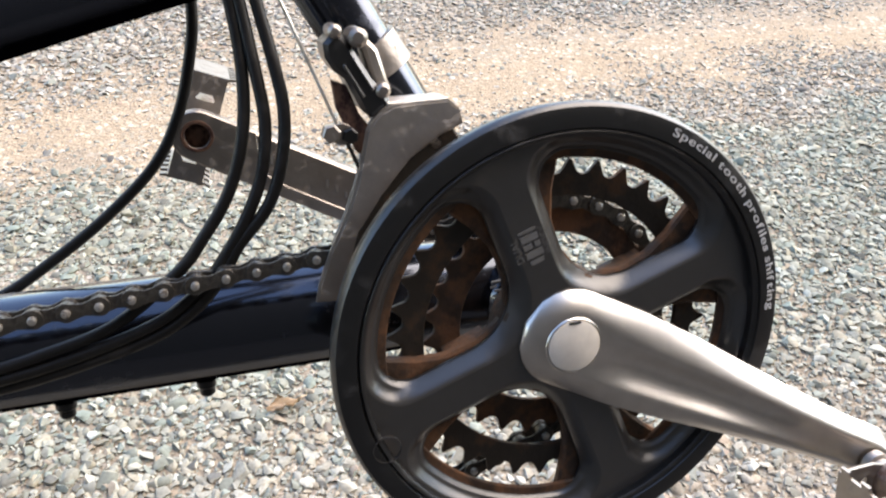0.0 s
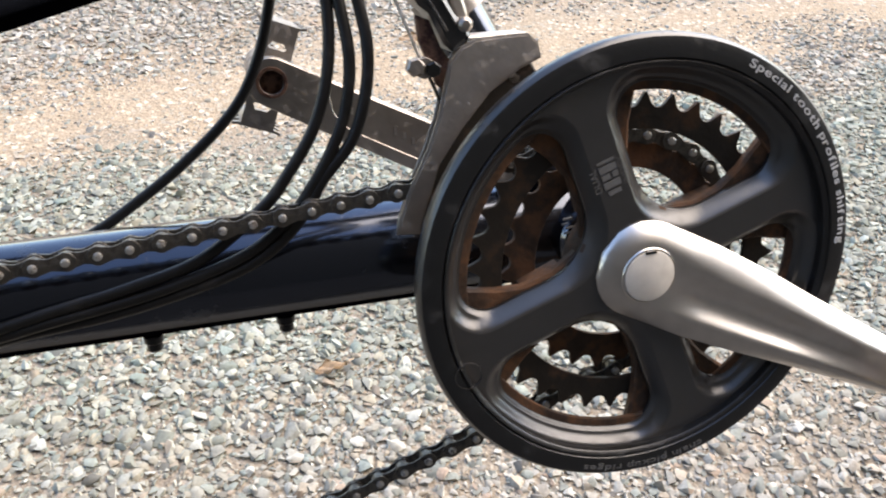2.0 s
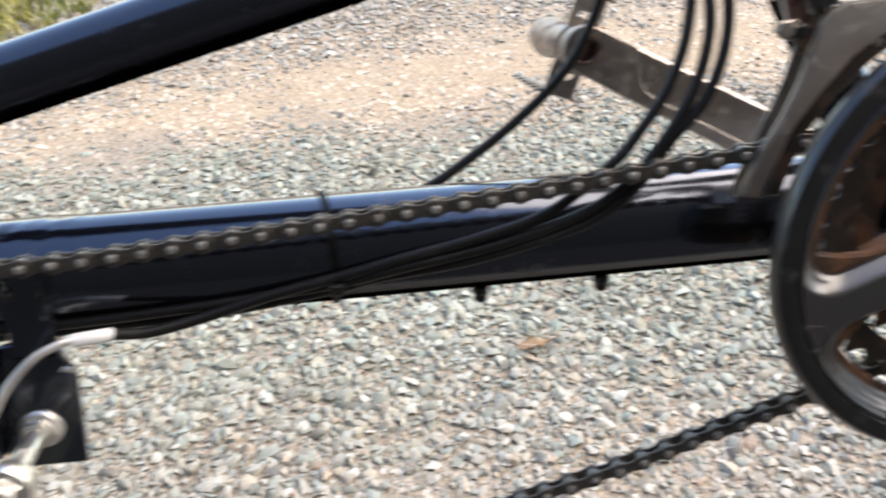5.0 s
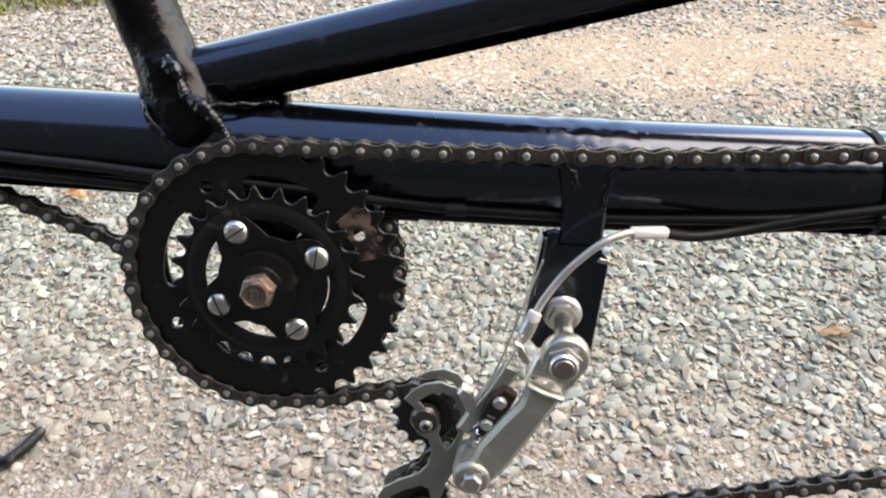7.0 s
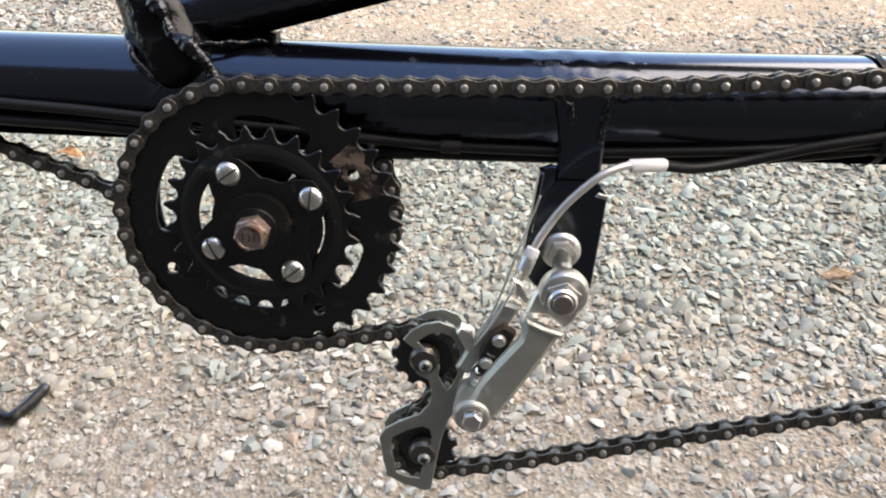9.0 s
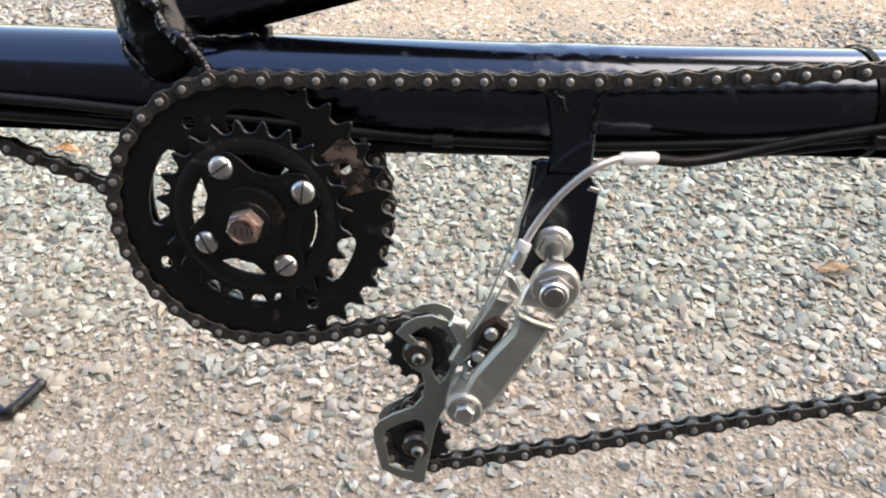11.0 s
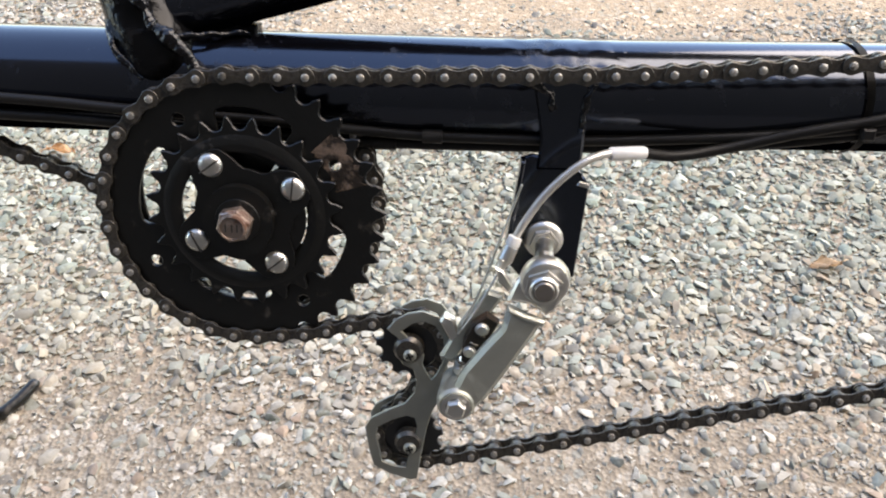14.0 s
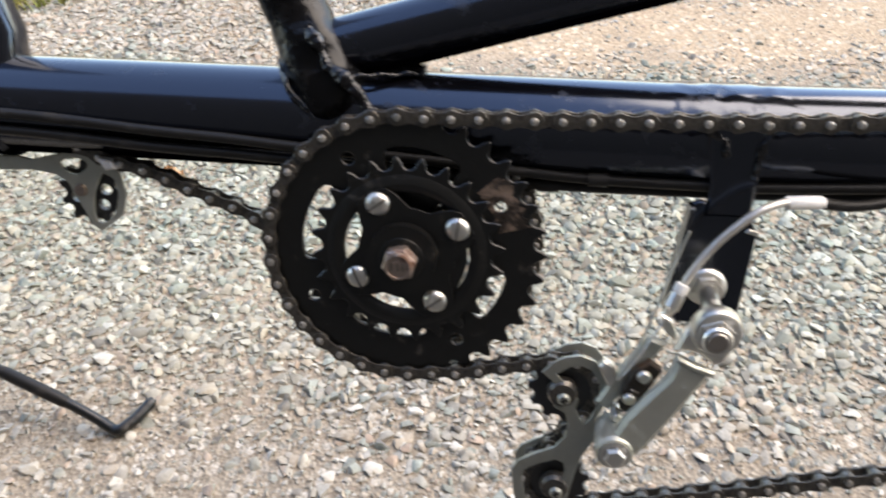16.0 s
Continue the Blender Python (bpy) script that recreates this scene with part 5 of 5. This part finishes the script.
    # lower knuckle
    lx, lz = 0.1078, -0.0832
    part("lower_knuckle", turned([(0, -0.0380), (0.0080, -0.0380), (0.0094, -0.0365), (0.0096, -0.0300), (0.0080, -0.0140), (0, -0.0140)], lx, lz, 36), SATIN, body)
    part("lower_washer", turned([(0.0070, -0.0378), (0.0072, -0.0392), (0.0050, -0.0396), (0.0050, -0.0385)], lx, lz, 30), ZINC, body)
    part("lower_bolt", plate([hexagon(lx, lz, 0.0052, 15)], -0.0425, -0.0388, 0.0008), ZINC, body)
    # cage
    outline = [(0.0715, -0.0562), (0.0760, -0.0505), (0.0822, -0.0468), (0.0900, -0.0452), (0.0975, -0.0478), (0.1030, -0.0555), (0.1047, -0.0650), (0.1035, -0.0735), (0.1000, -0.0820), (0.1012, -0.0885), (0.0995, -0.0960), (0.0945, -0.1050), (0.0915, -0.1160), (0.0885, -0.1330), (0.0858, -0.1500), (0.0822, -0.1512), (0.0700, -0.1470), (0.0620, -0.1420), (0.0598, -0.1320), (0.0581, -0.1170), (0.0612, -0.1110), (0.0690, -0.1060), (0.0800, -0.1005), (0.0850, -0.0935), (0.0862, -0.0865), (0.0845, -0.0795), (0.0790, -0.0765), (0.0765, -0.0715), (0.0775, -0.0660), (0.0792, -0.0640), (0.0762, -0.0605)]
    hole_up = [(0.0842, -0.0635), (0.0818, -0.0600), (0.0790, -0.0570), (0.0850, -0.0525), (0.0905, -0.0512), (0.0960, -0.0535), (0.1000, -0.0600), (0.1006, -0.0680), (0.0992, -0.0760), (0.0965, -0.0820), (0.0940, -0.0850), (0.0915, -0.0810), (0.0895, -0.0765), (0.0905, -0.0715), (0.0885, -0.0660)]
    hole_lo = [(0.0652, -0.1165), (0.0720, -0.1120), (0.0810, -0.1085), (0.0850, -0.1100), (0.0862, -0.1150), (0.0855, -0.1200), (0.0800, -0.1215), (0.0770, -0.1250), (0.0772, -0.1300), (0.0815, -0.1345), (0.0795, -0.1425), (0.0735, -0.1420), (0.0668, -0.1390), (0.0655, -0.1300), (0.0640, -0.1215)]
    cage = part("cage", plate([outline, hole_up, hole_lo], -0.0125, -0.0108, 0.0004), DARKSATIN, bicycle, "grey steel chain cage with two black jockey wheels")
    part("inner_cage_plate", plate([[(p[0] + 0.001, p[1]) for p in outline], hole_up, hole_lo], 0.0012, 0.0026, 0.0003), SATIN, cage)
    part("cage_tab", plate([[(0.0985, -0.0480), (0.1010, -0.0440), (0.1060, -0.0470), (0.1085, -0.0560), (0.1045, -0.0600)]], -0.0180, -0.0122, 0.001), ZINC, cage)
    for c, lab in ((UP, "black toothed jockey wheel"), (LOW, "black toothed jockey wheel")):
        jockey(c, cage, lab)
        sx, sz = (0.0832, -0.0702) if c is UP else (0.0822, -0.1284)
        part("jockey_boss", turned([(0.0078, -0.0075), (0.0078, -0.0118), (0.0062, -0.0136), (0.0, -0.0136)], sx - 0.0008, sz + 0.0020, 28), CHAIN, cage)
        screw((sx, sz), -0.0140, 0.0034, cage, SATIN)
    # bright cable stop
    part("barrel_adjuster", finish(sweep([(0.1328, -0.013, -0.0082), (0.1326, -0.0131, -0.0086), (0.1296, -0.015, -0.0148), (0.1290, -0.0153, -0.0158), (0.1270, -0.0165, -0.0190)], [0.0030, 0.0036, 0.0037, 0.0028, 0.0022], 20)), ZINC, body, "knurled silver barrel adjuster")
    part("housing_cap", finish(sweep([(0.1346, -0.0118, -0.0038), (0.1344, -0.0119, -0.0042), (0.1330, -0.0129, -0.0076), (0.1328, -0.0130, -0.0082)], [0.0027, 0.0034, 0.0035, 0.0030], 20)), FERRULE, body, "pale housing cap")
    part("shift_wire", smooth(sweep(spline([(0.1295, -0.015, -0.0150), (0.1230, -0.020, -0.0270), (0.1140, -0.022, -0.0430), (0.1080, -0.022, -0.0520)], 5), 0.0006, 8)), ZINC, body)
    part("wire_tail", smooth(sweep(spline([(0.1085, -0.022, -0.0500), (0.1190, -0.016, -0.0290), (0.1270, -0.008, -0.0080), (0.1340, 0.000, 0.0090), (0.1370, 0.001, 0.0180)], 6), 0.0006, 8)), SATIN, body)
    part("stop_tab", plate([[(0.1250, -0.0160), (0.1290, -0.0180), (0.1340, -0.0260), (0.1320, -0.0290), (0.1270, -0.0240)]], -0.0210, -0.0180, 0.0008), ZINC, body)


def build_rear_idler():
    """The rearmost guide wheel under the frame."""
    y = 0.024
    hx, hz, wx, wz = -0.1831, 0.0169, -0.1800, 0.0138
    def rounded(pts, steps=3):
        loop = spline([(p[0], 0, p[1]) for p in pts + pts[:1]], steps)[:-1]
        return [(p.x, p.z) for p in loop]
    rim = [(-0.230, 0.0344), (-0.2169, 0.0348), (-0.209, 0.0330), (-0.1986, 0.0355), (-0.1900, 0.0376), (-0.173, 0.0368), (-0.163, 0.0338), (-0.1586, 0.026), (-0.1572, 0.0149), (-0.1607, 0.0033), (-0.1682, -0.0024), (-0.175, -0.0070), (-0.1801, -0.0031), (-0.1829, 0.0046), (-0.1866, 0.0119), (-0.1899, 0.0207), (-0.1965, 0.0252), (-0.2102, 0.0271), (-0.230, 0.0263)]
    right_window = [(-0.169, 0.0269), (-0.1631, 0.0235), (-0.1621, 0.0147), (-0.1654, 0.0047), (-0.1714, -0.0014), (-0.177, -0.0001), (-0.1771, 0.0091), (-0.174, 0.019)]
    upper_window = [(-0.1927, 0.0318), (-0.1872, 0.0347), (-0.1792, 0.0339), (-0.1775, 0.03), (-0.184, 0.0258), (-0.191, 0.0279)]
    g = part("chain_guide", plate([rim, rounded(right_window), rounded(upper_window)], y - 0.0012, y + 0.0008, 0.0004), SATIN, bicycle, "grey steel guide plate with a black wheel")
    holes = [circle(wx + 0.0092 * math.cos(radians(a)), wz + 0.0092 * math.sin(radians(a)), 0.0032, 14) for a in (15, 75, 135, 195, 255, 315)]
    part("jockey_wheel", plate([gear(11, 0.0150, 0.0192, wx, wz)] + holes, y + 0.003, y + 0.007, 0.0004), GUARD, g)
    part("pivot", turned([(0, y - 0.003), (0.0030, y - 0.003), (0.0038, y - 0.001), (0.0038, y + 0.009)], hx, hz, 18), RUSTBOLT, g)
    part("pale_clip", plate([[(-0.1659, 0.0378), (-0.1581, 0.0366), (-0.1557, 0.0320), (-0.1622, 0.0311)]], y - 0.010, y - 0.0040, 0.0010), WHITE, g)


def build_cables():
    def cable(ctrl, r=0.00265, label="", steps=8):
        return part("cable_housing", smooth(sweep(spline(ctrl, steps), r, 14)), RUBBER, bicycle, label)
    cable([(0.441, 0.062, 0.240), (0.4416, 0.062, 0.1979), (0.4375, 0.062, 0.1745), (0.4290, 0.062, 0.1495), (0.4150, 0.061, 0.1270), (0.3900, 0.059, 0.1050), (0.3630, 0.056, 0.0870), (0.3390, 0.054, 0.0740), (0.3000, 0.060, 0.0600), (0.24, 0.064, 0.050), (0.0, 0.064, 0.052)], label="long black cable looping behind the main tube")
    cable([(0.4520, 0.022, 0.245), (0.4570, 0.018, 0.2050), (0.4590, 0.0130, 0.1740), (0.4560, 0.008, 0.1475), (0.4475, 0.006, 0.1245), (0.4345, 0.005, 0.1060), (0.4225, 0.0055, 0.0925), (0.3935, 0.0058, 0.0722), (0.3607, 0.0060, 0.0628), (0.3269, 0.0065, 0.0562), (0.2990, 0.0080, 0.0500), (0.2650, 0.0095, 0.0430), (0.2323, 0.0095, 0.0350), (0.2090, 0.0045, 0.0325), (0.1930, 0.0010, 0.0345)], label="black cable housing ending in a white ferrule")
    cable([(0.4560, 0.022, 0.245), (0.4605, 0.017, 0.2050), (0.4640, 0.011, 0.1745), (0.4655, 0.006, 0.1522), (0.4615, 0.004, 0.1310), (0.4524, 0.003, 0.1120), (0.4407, 0.004, 0.0950), (0.4310, 0.005, 0.0840), (0.4100, 0.0055, 0.0705), (0.3700, 0.0060, 0.0590), (0.3250, 0.0070, 0.0515), (0.2950, 0.0100, 0.0455), (0.2400, 0.0125, 0.0400), (0.1794, 0.0140, 0.0366), (0.1387, 0.0140, 0.0364), (0.0838, 0.0140, 0.0378), (0.02, 0.0102, 0.0440), (-0.0520, 0.0070, 0.0498), (-0.0885, 0.0068, 0.0530), (-0.127, 0.0067, 0.0556), (-0.24, 0.0067, 0.0635), (-0.5, 0.0067, 0.0680)], label="black cable housing tied along the tube")
    cable([(0.4600, 0.022, 0.245), (0.4668, 0.017, 0.2050), (0.4720, 0.011, 0.1745), (0.4736, 0.006, 0.1562), (0.4707, 0.003, 0.1374), (0.4630, 0.002, 0.1184), (0.4490, 0.003, 0.1022), (0.4395, 0.004, 0.0876), (0.4250, 0.005, 0.0735), (0.4045, 0.0065, 0.0628), (0.3590, 0.0080, 0.0520), (0.3113, 0.0105, 0.0460), (0.2930, 0.0120, 0.0420), (0.2400, 0.0160, 0.0345), (0.1794, 0.0180, 0.0318), (0.0698, 0.0175, 0.0325), (0.0, 0.0140, 0.0375), (-0.0620, 0.0098, 0.0428), (-0.0905, 0.0094, 0.0448), (-0.127, 0.0090, 0.0466), (-0.24, 0.0085, 0.0540), (-0.5, 0.0085, 0.0590)], label="black cable housing tied along the tube")
    part("cable_joint", finish(sweep([(0.098, 0.0133, 0.0373), (0.0885, 0.0133, 0.0375)], 0.0034, 14)), RUBBER, bicycle)
    part("cable_joint", finish(sweep([(0.075, 0.0173, 0.0324), (0.064, 0.0173, 0.0326)], 0.0034, 14)), RUBBER, bicycle)
    # silver housing and white ferrule at the derailleur
    part("silver_housing", smooth(sweep(spline([(0.1810, -0.001, 0.0355), (0.1720, -0.006, 0.0352), (0.1611, -0.010, 0.0307), (0.1478, -0.011, 0.0178), (0.1381, -0.0115, 0.0030), (0.1340, -0.012, -0.0055)], 8), 0.0019, 16)), SHEATH, bicycle, "short silver-grey cable housing")
    part("ferrule", finish(sweep([(0.1765, -0.003, 0.0350), (0.1772, -0.0028, 0.0351), (0.1925, 0.0008, 0.0348), (0.1940, 0.0011, 0.0346)], [0.0026, 0.0032, 0.0032, 0.0026], 20)), FERRULE, bicycle, "white plastic ferrule")
    # cable ties round tube and cables
    for x, lean in ((0.2905, 0.004), (-0.228, 0.0)):
        pts = [(x + lean * math.cos(a), TUBE_Y - 0.0282 * math.cos(a) - (0.008 if -1.0 < a < -0.1 else 0), along(x) + 0.0278 * math.sin(a)) for a in np.linspace(0, 2 * math.pi, 40)]
        pts = [(px_, TUBE_Y - 0.0275 * math.cos(a) * (1.18 if -0.95 < (a if a < math.pi else a - 2 * math.pi) < -0.2 else 1.0), along(x) + 0.0275 * math.sin(a)) for (px_, _, _), a in zip(pts, np.linspace(0, 2 * math.pi, 40))]
        bm = bmesh.new()
        rows = [[bm.verts.new((p[0] + dx, p[1], p[2])) for dx in (-0.0018, 0.0018)] for p in pts]
        for r0, r1 in zip(rows, rows[1:]):
            bm.faces.new((r0[0], r1[0], r1[1], r0[1]))
        bmesh.ops.solidify(bm, geom=bm.faces[:], thickness=0.0011)
        tie = part("cable_tie", finish(bm), RUBBER, bicycle, "black nylon cable tie")
        part("tie_head", plate([[(x - 0.0030 + lean, 0.0415), (x + 0.0030 + lean, 0.0415), (x + 0.0030 + lean, 0.0470), (x - 0.0030 + lean, 0.0470)]], 0.0030, 0.0080, 0.0008), RUBBER, tie)


def build_kickstand():
    inv = BIKE.inverted()
    leg = [inv @ Vector(p) for p in ((-0.62, 0.163, 0.165), (-0.50, 0.138, 0.098), (-0.410, 0.118, 0.050), (-0.347, 0.106, 0.026), (-0.312, 0.098, 0.0100))]
    stand = part("kickstand", finish(sweep(spline(leg, 6), 0.0047, 20)), BLACKRING, bicycle, "black steel kickstand with a bent foot on the gravel")
    sleeve = [leg[2].lerp(leg[3], f) for f in (0.0, 0.08, 0.5, 0.92, 1.0)]
    part("sleeve", finish(sweep(sleeve, [0.0049, 0.0058, 0.0061, 0.0058, 0.0050], 20)), RUBBER, stand, "worn rubber sleeve")
    foot = [inv @ Vector(p) for p in ((-0.316, 0.0988, 0.0115), (-0.304, 0.0950, 0.0070), (-0.298, 0.0955, 0.0070), (-0.289, 0.1085, 0.0078), (-0.282, 0.1240, 0.0095), (-0.279, 0.1290, 0.0110))]
    part("foot", finish(sweep(spline(foot, 5), [0.0050] * 6 + [0.0052] * 14 + [0.0052, 0.0050, 0.0048, 0.0042, 0.0034, 0.0026], 18)), BLACKRING, stand, "scuffed bent foot")


build_frame()
build_crankset()
build_left_crank()
build_front_derailleur()
build_middle_drive()
build_rear_derailleur()
build_rear_idler()
build_cables()
build_kickstand()
build_chains()
